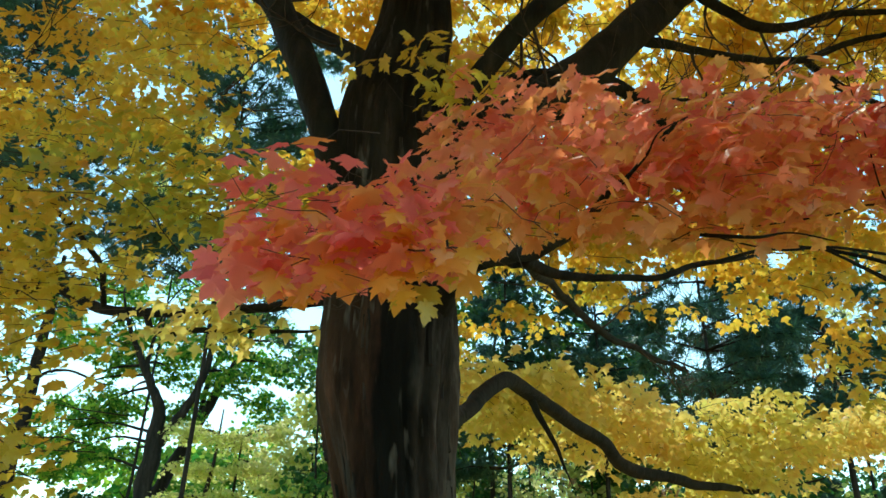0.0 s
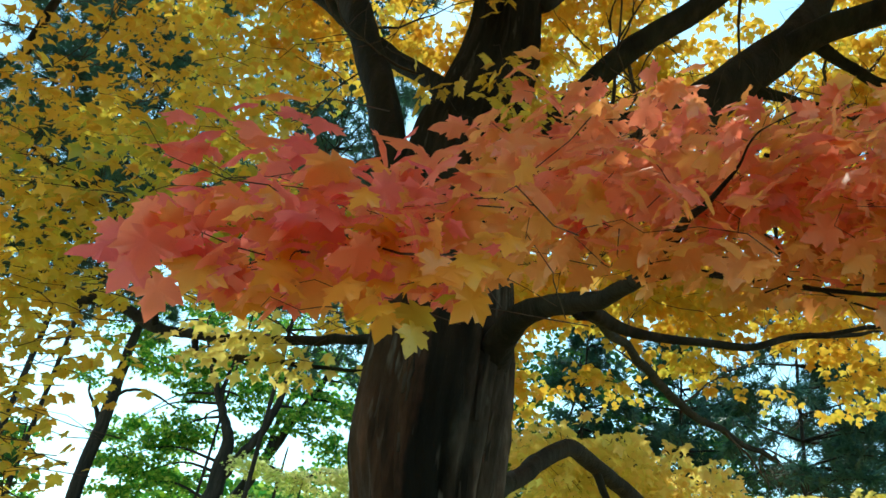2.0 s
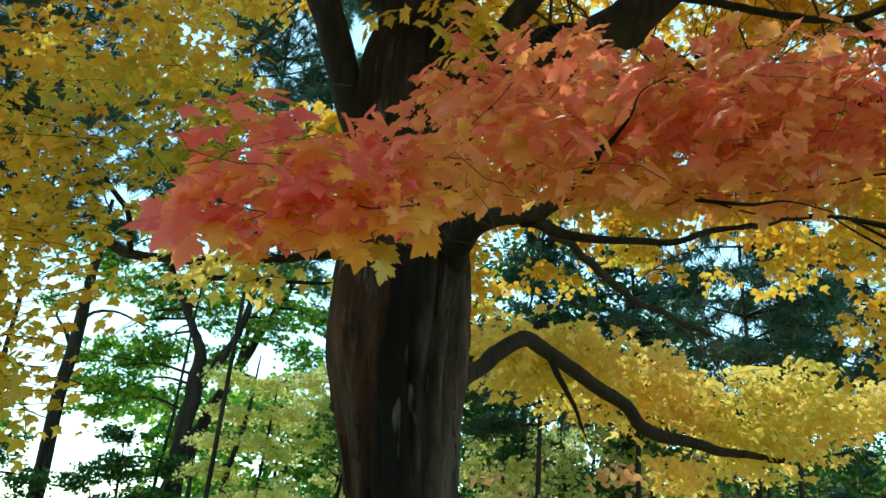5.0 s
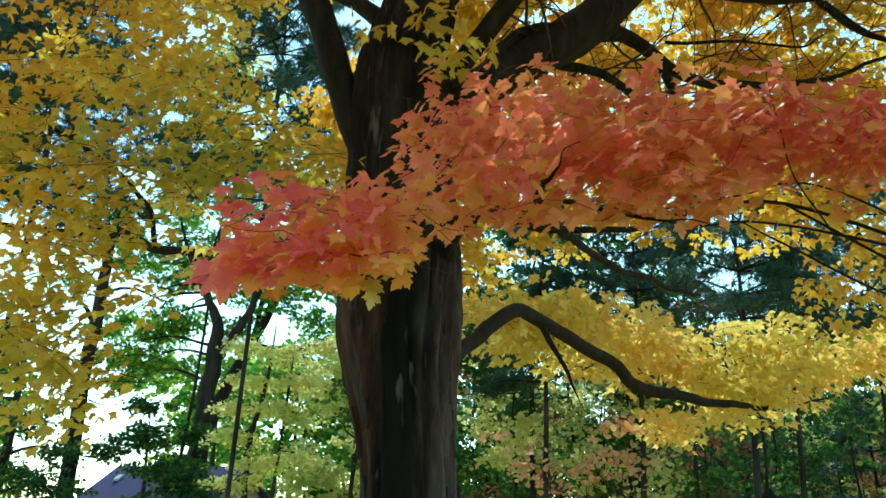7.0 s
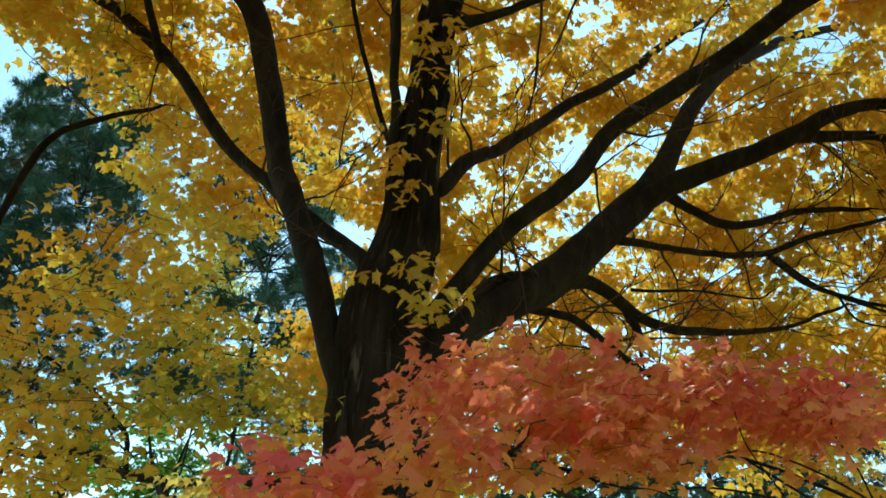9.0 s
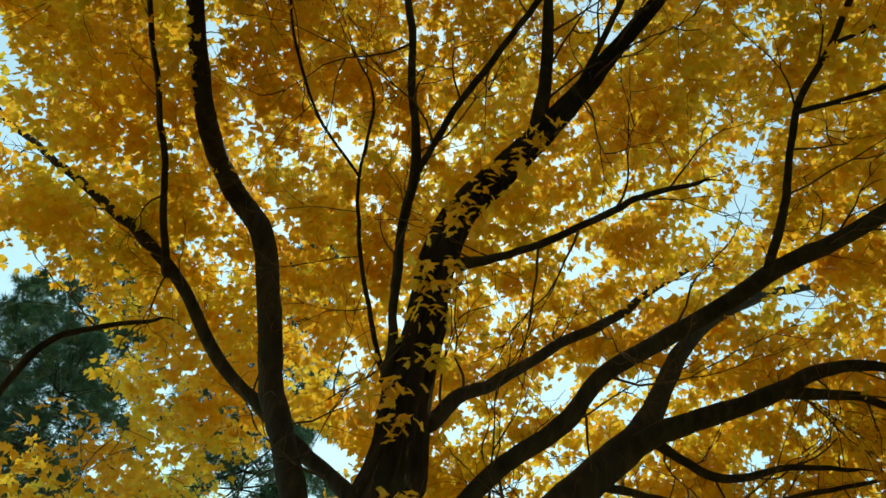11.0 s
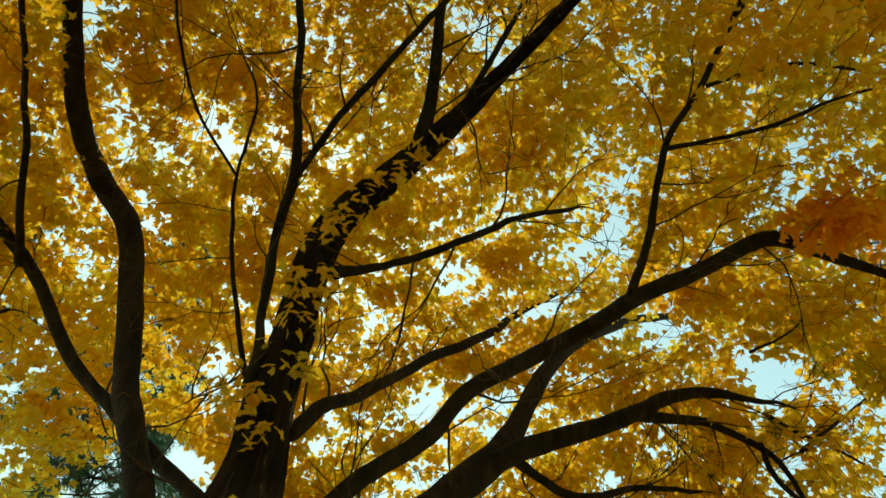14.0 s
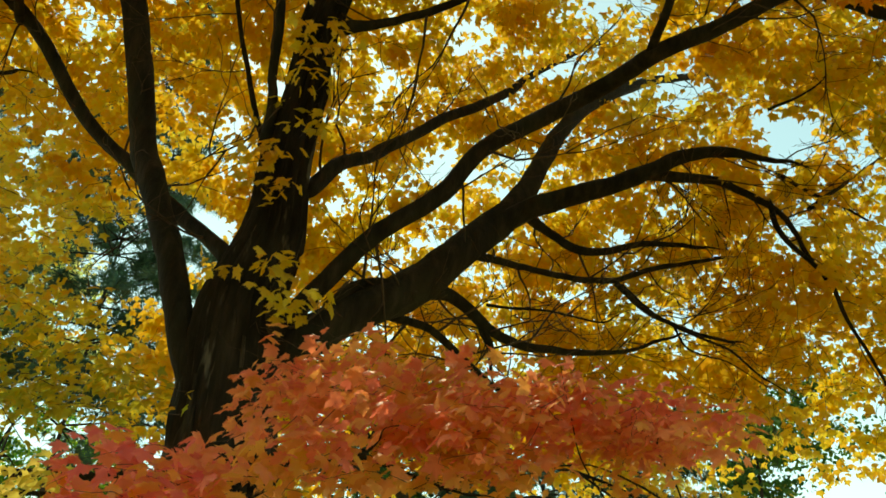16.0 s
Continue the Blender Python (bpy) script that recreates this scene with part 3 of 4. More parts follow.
limb("", (3.02, 3.70, 3.07, 0.008), (2.54, 3.50, 3.30, 0.007), (2.00, 3.30, 3.41, 0.005), (1.62, 3.20, 3.29, 0.004), (1.20, 3.10, 3.17, 0.003))
limb("", (2.76, 3.60, 3.11, 0.007), (2.58, 3.40, 3.37, 0.005), (2.44, 3.30, 3.60, 0.005), (2.58, 3.20, 3.85, 0.003))
limb("", (2.14, 3.40, 3.20, 0.005), (1.91, 3.20, 3.40, 0.004), (1.83, 3.10, 3.60, 0.003))
limb("", (0.43, 5.20, 3.93, 0.041), (0.81, 6.60, 4.42, 0.037), (1.34, 8.00, 4.64, 0.042), (2.12, 9.50, 4.83, 0.039), (3.18, 11.00, 4.99, 0.031))
limb("", (-0.48, 6.00, 4.00, 0.060), (-1.12, 6.40, 4.07, 0.042), (-2.04, 7.00, 4.20, 0.044), (-3.04, 7.60, 4.32, 0.050), (-3.48, 7.80, 4.47, 0.056),
     (-4.08, 8.00, 4.74, 0.056), (-4.85, 8.20, 4.80, 0.050), (-5.94, 8.40, 4.96, 0.035))
limb("", (-2.95, 7.55, 4.31, 0.034), (-2.75, 7.3, 4.06, 0.030), (-2.3, 7.0, 4.0, 0.028), (-1.75, 6.8, 3.95, 0.022), (-1.2, 6.6, 3.88, 0.014))
limb("", (-3.5, 7.8, 4.48, 0.034), (-3.4, 7.2, 4.75, 0.028), (-3.6, 6.4, 4.95, 0.022), (-3.9, 5.6, 5.0, 0.016), (-4.3, 5.0, 5.1, 0.010))


def bits(centre, radii, n, outward=None):
    """Spray centres in an ellipsoid, and the ways in which they grow."""
    d = rng.normal(0, 1, (n, 3))
    d /= np.linalg.norm(d, axis=1)[:, None]
    p = np.asarray(centre) + d * (rng.uniform(0, 1, n) ** 0.4)[:, None] * np.asarray(radii)
    if outward is None:
        outward = (p - np.array([-0.3, 6.0, centre[2]])) * [1, 1, 0.2]
    else:
        outward = np.tile(np.asarray(outward, float), (n, 1))
    return p, outward


twig_paths = []


def foliage(label, mat, groups, leaves_each, size, detail=1, length=0.7, spread=0.28, droop=(4, 60), name="foliage"):
    """One colour of leaves, from many leafy twigs."""
    c = np.vstack([g[0] for g in groups])
    o = np.vstack([g[1] for g in groups])
    pos, way, paths = sprays(c, o, leaves_each, length, spread, 0.5, 0.004)
    twig_paths.extend(paths[::2])
    n = len(pos)
    me = leaves_mesh(name, pos - np.array(BASE), leaf_frames(n, way, droop), size * rng.uniform(0.65, 1.2, n), mat, detail)
    return under(name, me, maple, label, "stuff")


# the crown: a leafy shell round the limbs, open towards the trunk, with sky gaps fitted to the camera's view
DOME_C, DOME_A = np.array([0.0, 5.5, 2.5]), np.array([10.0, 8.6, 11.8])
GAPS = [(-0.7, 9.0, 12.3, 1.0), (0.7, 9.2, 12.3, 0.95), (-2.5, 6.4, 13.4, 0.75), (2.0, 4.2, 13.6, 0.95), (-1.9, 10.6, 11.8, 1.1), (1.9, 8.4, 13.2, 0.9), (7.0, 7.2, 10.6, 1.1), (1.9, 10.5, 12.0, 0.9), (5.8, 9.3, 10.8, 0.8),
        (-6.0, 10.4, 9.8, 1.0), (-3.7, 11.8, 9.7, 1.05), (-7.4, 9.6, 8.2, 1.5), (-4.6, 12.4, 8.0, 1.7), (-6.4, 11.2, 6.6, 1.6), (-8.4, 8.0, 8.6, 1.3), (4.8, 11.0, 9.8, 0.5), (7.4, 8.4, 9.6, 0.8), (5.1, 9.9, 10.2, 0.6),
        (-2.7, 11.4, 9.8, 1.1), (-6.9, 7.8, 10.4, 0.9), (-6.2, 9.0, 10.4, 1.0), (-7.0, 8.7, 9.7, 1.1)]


def hides_limbs(p):
    """Leaves between the limbs and the camera's place, mostly dropped so the limbs show."""
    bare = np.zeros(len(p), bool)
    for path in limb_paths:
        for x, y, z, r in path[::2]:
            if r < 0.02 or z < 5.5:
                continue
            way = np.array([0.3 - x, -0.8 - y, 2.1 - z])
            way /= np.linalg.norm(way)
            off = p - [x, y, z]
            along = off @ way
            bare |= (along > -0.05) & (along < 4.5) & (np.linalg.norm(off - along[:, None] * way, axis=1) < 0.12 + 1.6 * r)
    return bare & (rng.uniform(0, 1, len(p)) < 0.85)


def crown_shell(n):
    d = rng.normal(0, 1, (n * 8, 3))
    d /= np.linalg.norm(d, axis=1)[:, None]
    rad = rng.uniform(0.82, 1.14, n * 8)
    p = DOME_C + d * rad[:, None] * DOME_A
    side = np.clip((p[:, 0] - 0.5) / 3.0, 0, 1)
    floor_z = 1.5 * (p[:, 1] > 9) * (p[:, 0] < -1.2) + 5.6 * (1 - side) + 6.2 * side + 1.0 * np.clip((p[:, 0] + 0.5) / 1.0, 0, 1) * np.clip((5.2 - p[:, 0]) / 0.8, 0, 1) * (p[:, 1] > 8)
    keep = (p[:, 2] > floor_z + rng.normal(0, 0.4, len(p))) & (p[:, 1] > -3.5)
    keep &= ~((p[:, 0] > 5.6 + rng.normal(0, 0.5, len(p))) & (p[:, 2] < 6.2 + rng.normal(0, 0.4, len(p))))
    # uneven density: the crown grows in clumps
    dens = np.array([noise.noise(Vector(q) * 0.55) + 0.5 * noise.noise(Vector(q) * 1.4) for q in p])
    keep &= rng.uniform(0, 1, len(p)) < np.clip((dens + 0.42) / 0.5, 0, 1)
    keep &= ~((p[:, 2] > 11) & (p[:, 0] > 1.5) & (rng.uniform(0, 1, len(p)) < 0.2))
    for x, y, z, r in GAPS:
        # each gap is cut along a sight line from near the camera
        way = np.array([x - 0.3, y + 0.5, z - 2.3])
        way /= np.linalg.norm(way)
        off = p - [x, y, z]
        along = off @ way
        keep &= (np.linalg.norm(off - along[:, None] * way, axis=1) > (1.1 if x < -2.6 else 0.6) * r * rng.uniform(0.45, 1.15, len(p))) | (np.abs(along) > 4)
    p = p[keep][:n + n // 4]
    p = p[~hides_limbs(p)][:n]
    return p, (p - DOME_C) * [1, 1, 0.35]


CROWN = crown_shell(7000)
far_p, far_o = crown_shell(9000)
pick = (far_p[:, 1] > 7.0) & (far_p[:, 2] < 10.5) & (far_p[:, 2] > 7.2) & (far_p[:, 0] > -0.5) & (far_p[:, 0] < 5.0)
FAR_SIDE = far_p[pick][:190], far_o[pick][:190]
close = np.linalg.norm(CROWN[0] - [0.3, 0.0, 3.0], axis=1) < 10.2
foliage("gold and orange leaves of the upper crown", GOLD, [(CROWN[0][close], CROWN[1][close])], 26, 0.128, 1)
foliage("gold and orange leaves of the outer crown", GOLD, [(CROWN[0][~close], CROWN[1][~close]), FAR_SIDE], 25, 0.132, 0)

# leafy masses on the low and side limbs
LEFT = [(-3.4, 5.0, 5.4), (-3.4, 5.0, 4.9), (-2.6, 5.4, 5.3), (-4.1, 4.8, 5.1), (-3.3, 4.5, 3.9)]
foliage("gold leaves", GOLD, [bits(c, (0.8, 0.75, 0.34), 10) for c in LEFT], 20, 0.094, 1)
LEFT_LOW = [(-3.0, 4.8, 4.3), (-2.2, 5.2, 4.6), (-1.75, 5.1, 4.3), (-2.4, 4.8, 4.1), (-3.6, 4.5, 4.3), (-1.55, 5.3, 4.6)]
foliage("olive and gold leaves", OLIVE, [bits(c, (0.75, 0.7, 0.26), 10) for c in LEFT_LOW], 20, 0.096, 1)
foliage("gold leaves", GOLD, [bits(c, (0.65, 0.7, 0.4), 8) for c in ((-3.05, 5.2, 5.9), (-2.75, 5.8, 6.4), (-2.6, 6.0, 5.5))], 20, 0.094, 1)
foliage("yellow leaves in a hanging strand", GOLD, [bits(c, (0.26, 0.28, 0.36), 7) for c in ((-2.72, 4.3, 3.1), (-2.66, 4.3, 2.7), (-2.45, 4.3, 2.35), (-3.1, 4.3, 2.9), (-2.35, 4.7, 3.35), (-2.75, 4.8, 3.6))], 15, 0.086, 2)
foliage("lime-yellow leaves on the low side limb", LEMON, [bits(c, (0.3, 0.3, 0.12), 3) for c in ((-2.54, 7.0, 4.13), (-2.03, 6.8, 4.16), (-1.6, 6.6, 3.98), (-2.2, 6.9, 3.92))], 14, 0.12, 1)
LOW = [(0.6, 11.1, 4.62), (1.2, 11.5, 4.41), (2.1, 12.1, 4.80), (2.3, 12.1, 4.31), (3.3, 12.5, 4.54), (4.0, 12.7, 4.10),
       (4.6, 12.7, 4.71), (5.4, 12.7, 4.41), (6.2, 12.7, 4.59), (4.6, 12.7, 3.79), (7.0, 12.5, 4.79), (1.5, 11.2, 4.75)]
foliage("clear yellow leaves on the low limb", LEMON, [bits(c, (0.9, 0.9, 0.42), 30) for c in LOW] + [bits((3.1, 12.3, 3.36), (0.5, 0.45, 0.26), 16)], 16, 0.14, 1)
MID = [(3.9, 7.0, 4.2), (4.2, 7.5, 3.8), (4.1, 7.0, 4.5), (4.8, 7.2, 4.6)]
foliage("gold leaves", GOLD, [bits(c, (0.7, 0.7, 0.3), 7) for c in MID], 20, 0.10, 1)
SHOOTS = [(-0.5, 5.3, 5.75), (-0.2, 5.25, 5.85), (-0.3, 5.2, 6.7), (-0.42, 5.2, 7.15), (-0.2, 5.1, 7.5), (-0.05, 5.25, 5.5), (-0.15, 4.9, 8.5), (-0.25, 5.0, 8.1), (-0.26, 5.2, 5.4), (0.1, 4.5, 9.2),
          (0.02, 4.42, 8.84), (0.28, 4.08, 9.07), (0.56, 3.81, 9.24), (-0.16, 4.86, 8.54), (0.77, 3.54, 9.42), (-0.31, 5.56, 8.06)]
foliage("gold leaves on shoots along the trunk", GOLD, [bits(c, (0.36, 0.12, 0.10), 2 if c[2] < 6 else 3) for c in SHOOTS], 8, 0.13, 2, 0.4, 0.2, (25, 75))
foliage("orange leaves overhead", ORANGE, [bits(c, (0.55, 0.45, 0.2), 12) for c in ((5.5, 3.2, 9.1), (5.9, 3.3, 9.3), (5.2, 3.1, 8.95))], 16, 0.13, 1)
foliage("yellow leaves in a hanging strand", GOLD, [bits(c, (0.24, 0.3, 0.32), 8) for c in ((-2.75, 4.6, 3.2), (-2.7, 4.6, 2.8), (-2.6, 4.5, 2.45), (-3.0, 4.7, 3.5), (-3.1, 4.6, 3.0), (-2.8, 4.8, 3.8))], 16, 0.074, 1)

# the red bough hanging before the trunk
rng = np.random.default_rng(23)
RED = [(-0.47, 2.12, 2.54), (-0.50, 2.12, 2.62), (-0.36, 2.10, 2.53), (-0.46, 2.22, 2.80), (-0.36, 2.05, 2.62), (-0.22, 2.10, 2.72), (-0.02, 2.08, 2.60), (0.06, 2.25, 2.80), (-0.26, 2.36, 3.00), (-0.5, 2.45, 2.98), (0.27, 2.50, 3.06), (0.44, 2.42, 2.96),
       (0.62, 2.55, 3.12), (0.15, 2.75, 3.30), (0.55, 2.75, 3.40), (0.02, 2.95, 3.58), (0.35, 3.00, 3.62), (0.75, 2.90, 3.50), (0.70, 3.10, 3.76), (0.10, 3.15, 3.82), (0.45, 3.30, 3.96), (0.62, 3.70, 4.28), (0.95, 3.50, 3.98), (0.95, 3.00, 3.32),
       (1.05, 2.85, 3.45), (1.30, 3.05, 3.66), (1.42, 2.95, 3.50), (1.60, 3.20, 3.80), (1.89, 3.09, 3.64), (2.25, 3.22, 3.74), (2.62, 3.25, 3.76), (1.55, 2.98, 3.38), (1.20, 2.75, 3.20), (2.05, 3.00, 3.50), (1.25, 3.35, 3.92), (2.80, 3.35, 3.72), (2.45, 3.1, 3.60), (1.9, 3.35, 3.88)]
red_c = np.vstack([bits(c, (0.25, 0.3, 0.11) if c[0] < 0.8 else (0.34, 0.4, 0.13), 6 if c[0] < 0.8 else 9)[0] for c in RED])
red_o = np.tile([-0.8, -0.45, -0.15], (len(red_c), 1)) + rng.normal(0, 1, red_c.shape) * [0.4, 0.4, 0.12]
red_back = red_c + [0.03, 0.42, 0.10] + rng.normal(0, 1, red_c.shape) * [0.12, 0.15, 0.04]
red_c, red_o = np.vstack([red_c, red_back]), np.vstack([red_o, red_o])
red_pos, red_way, red_twigs = sprays(red_c, red_o, 7, 0.34, 0.14, 0.5, 0.0022)
# leaves outside the bough's outline in the camera's view are dropped
rise = (red_pos[:, 2] - 1.6) / red_pos[:, 1]
stray = (rise < 0.43 + 0.05 * np.clip((red_pos[:, 0] - 0.02) / 0.25, 0, 1) - 0.028 * np.clip((-0.15 - red_pos[:, 0]) / 0.25, 0, 1)) | (red_pos[:, 0] > -0.02) & (red_pos[:, 0] < 0.24) & (rng.uniform(0, 1, len(red_pos)) < 0.3) | (red_pos[:, 0] < -0.2) & (rng.uniform(0, 1, len(red_pos)) < 0.32) | (red_pos[:, 0] < -0.14) & (red_pos[:, 2] > 3.08) | (red_pos[:, 1] < 1.72) | (red_pos[:, 0] < -0.63)
red_pos, red_way = red_pos[~stray], red_way[~stray]
company = np.array([(np.linalg.norm(red_pos - q, axis=1) < 0.15).sum() for q in red_pos])
red_pos, red_way = red_pos[company > 4], red_way[company > 4]
twig_paths.extend(red_twigs[::3])
red_fr = leaf_frames(len(red_pos), red_way, (4, 58), 20)
red_size = 0.086 * rng.uniform(0.65, 1.25, len(red_pos))
near = np.argsort(red_pos[:, 1])[:290]
rest = np.setdiff1d(np.arange(len(red_pos)), near)
tip = (red_pos[:, 0] + 0.6 * (red_pos[:, 2] - 2.7) + rng.normal(0, 0.1, len(red_pos)) < -0.08)
# slope from the camera's first place also picks which leaves are amber
rise = (red_pos[:, 2] - 1.6) / red_pos[:, 1]
amber = ~tip & (red_pos[:, 0] > 0.0) & (rise + rng.normal(0, 0.035, len(red_pos)) < 0.562)
for some, mat, label in ((rest[~(tip | amber)[rest]], BOUGH, "red and orange leaves"), (rest[amber[rest]], AMBER, "amber leaves on the bough's underside"), (rest[tip[rest]], TIP, "pink-red leaves at the bough's tips")):
    under("foliage", leaves_mesh("foliage", red_pos[some] - np.array(BASE), red_fr[some], red_size[some], mat, 2), front_limb, label, "stuff")
one_leaf = leaves_mesh("leaf", np.zeros((1, 3)), np.eye(3)[None], np.ones(1), BOUGH_ONE, 2)
amber_leaf = leaves_mesh("leaf", np.zeros((1, 3)), np.eye(3)[None], np.ones(1), AMBER_ONE, 2)
tip_leaf = leaves_mesh("leaf", np.zeros((1, 3)), np.eye(3)[None], np.ones(1), TIP_ONE, 2)
for i in near:
    ob = under("leaf", tip_leaf if tip[i] else amber_leaf if amber[i] else one_leaf, front_limb)
    ob.matrix_basis = Matrix.Translation(Vector(red_pos[i]) - BASE) @ Matrix(red_fr[i].tolist()).to_4x4() @ Matrix.Scale(float(red_size[i]), 4)

# yellow-green leaves hanging from the bough's lower edge
foliage("yellow-orange leaves along the lower edge of the red bough", ORANGE, [bits(c, (0.07, 0.05, 0.02), 2, (-0.3, -0.9, -0.3)) for c in ((-0.30, 2.08, 2.55), (-0.22, 2.08, 2.56), (-0.14, 2.06, 2.56), (-0.06, 2.06, 2.56), (0.02, 2.08, 2.56), (-0.38, 2.1, 2.56))], 4, 0.085, 2, 0.12, 0.07, (25, 70))
foliage("yellow-green leaves along the lower edge of the red bough", OLIVE, [bits((-0.04, 2.1, 2.53), (0.06, 0.04, 0.02), 1, (-0.3, -0.9, -0.3))], 4, 0.07, 2, 0.1, 0.07, (30, 70))

# branches that carry the leafy twigs, wandering and forking from the limbs into the crown
branch_paths = []


def grow(c, way, length, r, forks):
    pts, steps = [(*c, r)], 7
    for k in range(steps):
        way = way + rng.normal(0, 0.17, 3) + [0, 0, 0.05]
        way /= np.linalg.norm(way)
        c = c + way * length / steps
        pts.append((*c, max(r * (1 - (k + 1) / steps * 0.85), 0.003)))
        if forks and k in (2, 4, 5):
            grow(c, way + rng.normal(0, 0.6, 3), length * 0.55, r * 0.55, forks - 1)
    branch_paths.append(np.array(pts))


for p in limb_paths:
    for k in range(3, len(p), 4):
        c, r = p[k, :3], p[k, 3]
        if c[2] < 4.6 or r > 0.13 or c[1] < 0.8 or (c[1] < 4.6 and c[2] < 6):
            continue
        way = (c - np.array([0, 6.0, c[2]])) * 0.35 + rng.normal(0, 0.9, 3) + [0, 0.3, 0.4]
        grow(c, way / np.linalg.norm(way), rng.uniform(0.9, 2.0), min(r * 0.4, 0.018), 2)
branch_paths = [q for q in branch_paths if not ((np.abs(q[:, 0] + 0.3) < 0.75) & (q[:, 1] < 5.7) & (q[:, 2] < 4.6)).any()]
me = tubes_mesh("branchwork", [np.column_stack([q[:, :3] - np.array(BASE), q[:, 3]]) for q in branch_paths], 4, TWIG)
under("branchwork", me, maple, "thin dark branches", "stuff")
me = tubes_mesh("twigwork", [np.column_stack([q[:, :3] - np.array(BASE), q[:, 3]]) for q in twig_paths], 3, TWIG)
under("twigwork", me, maple, "dark leafy twigs", "stuff")


# ---- trees behind ----
def wood_tree(name, label, x, y, height, r, mat, crown, lean=(0.0, 0.0), n=260, each=14, size=0.2, limbs=7, seed=0, group="", low=0.35, forks=()):
    """A forest tree: tapered trunk, limbs, and a crown of many leaf sprays. crown: half-widths (rx, rz)."""
    g = np.random.default_rng(seed)
    z0 = ground_height(x, y) - 0.1
    ob = thing(name, label, "tree", group, at=(x, y, z0))
    ks = np.linspace(0, 1, 7)
    path = np.column_stack([lean[0] * ks * height + g.normal(0, 0.012 * height, 7) * ks, lean[1] * ks * height + g.normal(0, 0.012 * height, 7) * ks, ks * height, r * (1 - 0.86 * ks) + (ks == 0) * r * 0.3])
    path = spline(path, 3)
    v, f, s = tube_arrays(path, 9, 0.14, 0.9, seed * 1.7, 0.03)
    under("trunk", from_arrays("trunk", v, f, s, BARK_FAR, True), ob)
    ends = []
    for u, dx, dz in forks:
        c, rr = path[int(len(path) * u), :3], path[int(len(path) * u), 3] * 0.62
        e = c + np.array([dx, 0.2, dz])
        v, f, s = tube_arrays(spline([(*c, rr), (*(c + (e - c) * [0.55, 0.5, 0.42]), rr * 0.8), (*e, rr * 0.35)], 5), 8, 0.12, 1.0, 2.0)
        under("limb", from_arrays("limb", v, f, s, BARK_FAR, True), ob)
        ends.extend((e, (c + e) / 2 + [0, 0, 0.4]))
    for k in range(limbs):
        i = int(len(path) * g.uniform(low, 0.85))
        c, rr = path[i, :3], path[i, 3] * 0.5
        a = g.uniform(0, 2 * np.pi)
        reach = crown[0] * g.uniform(0.5, 0.95)
        e = c + np.array([math.cos(a) * reach, math.sin(a) * reach, reach * g.uniform(0.2, 0.9)])
        mid = (c + e) / 2 + g.normal(0, 0.12 * reach, 3) - [0, 0, 0.12 * reach]
        b = spline([(*c, rr), (*mid, rr * 0.6), (*e, rr * 0.15)], 4)
        v, f, s = tube_arrays(b, 6, 0.1, 1.0, k)
        under("limb", from_arrays("limb", v, f, s, BARK_FAR, True), ob)
        for q in (e, (mid + e) / 2):
            ends.extend(q + g.normal(0, 0.2, (3, 3)) * [crown[0], crown[0], crown[1] * 0.7])
    top = path[-1, :3]
    ends = np.array(ends + [top, path[-3, :3]] + list(top + g.normal(0, 0.18, (4, 3)) * [crown[0], crown[0], crown[1]]))
    pick = ends[g.integers(0, len(ends), n)]
    d = g.normal(0, 1, (n, 3))
    d /= np.linalg.norm(d, axis=1)[:, None]
    c = pick + d * (g.uniform(0, 1, n) ** 0.5)[:, None] * np.array([crown[0] * 0.33, crown[0] * 0.33, crown[1] * 0.17])
    pos, way, tw = sprays(c, d * [1, 1, 0.3], each, size * 5, size * 2)
    me = leaves_mesh("crown", pos, leaf_frames(len(pos), way, (0, 70), 40), size * g.uniform(0.55, 1.2, len(pos)), mat, -1)
    under("crown", me, ob, "", "stuff")
    return ob


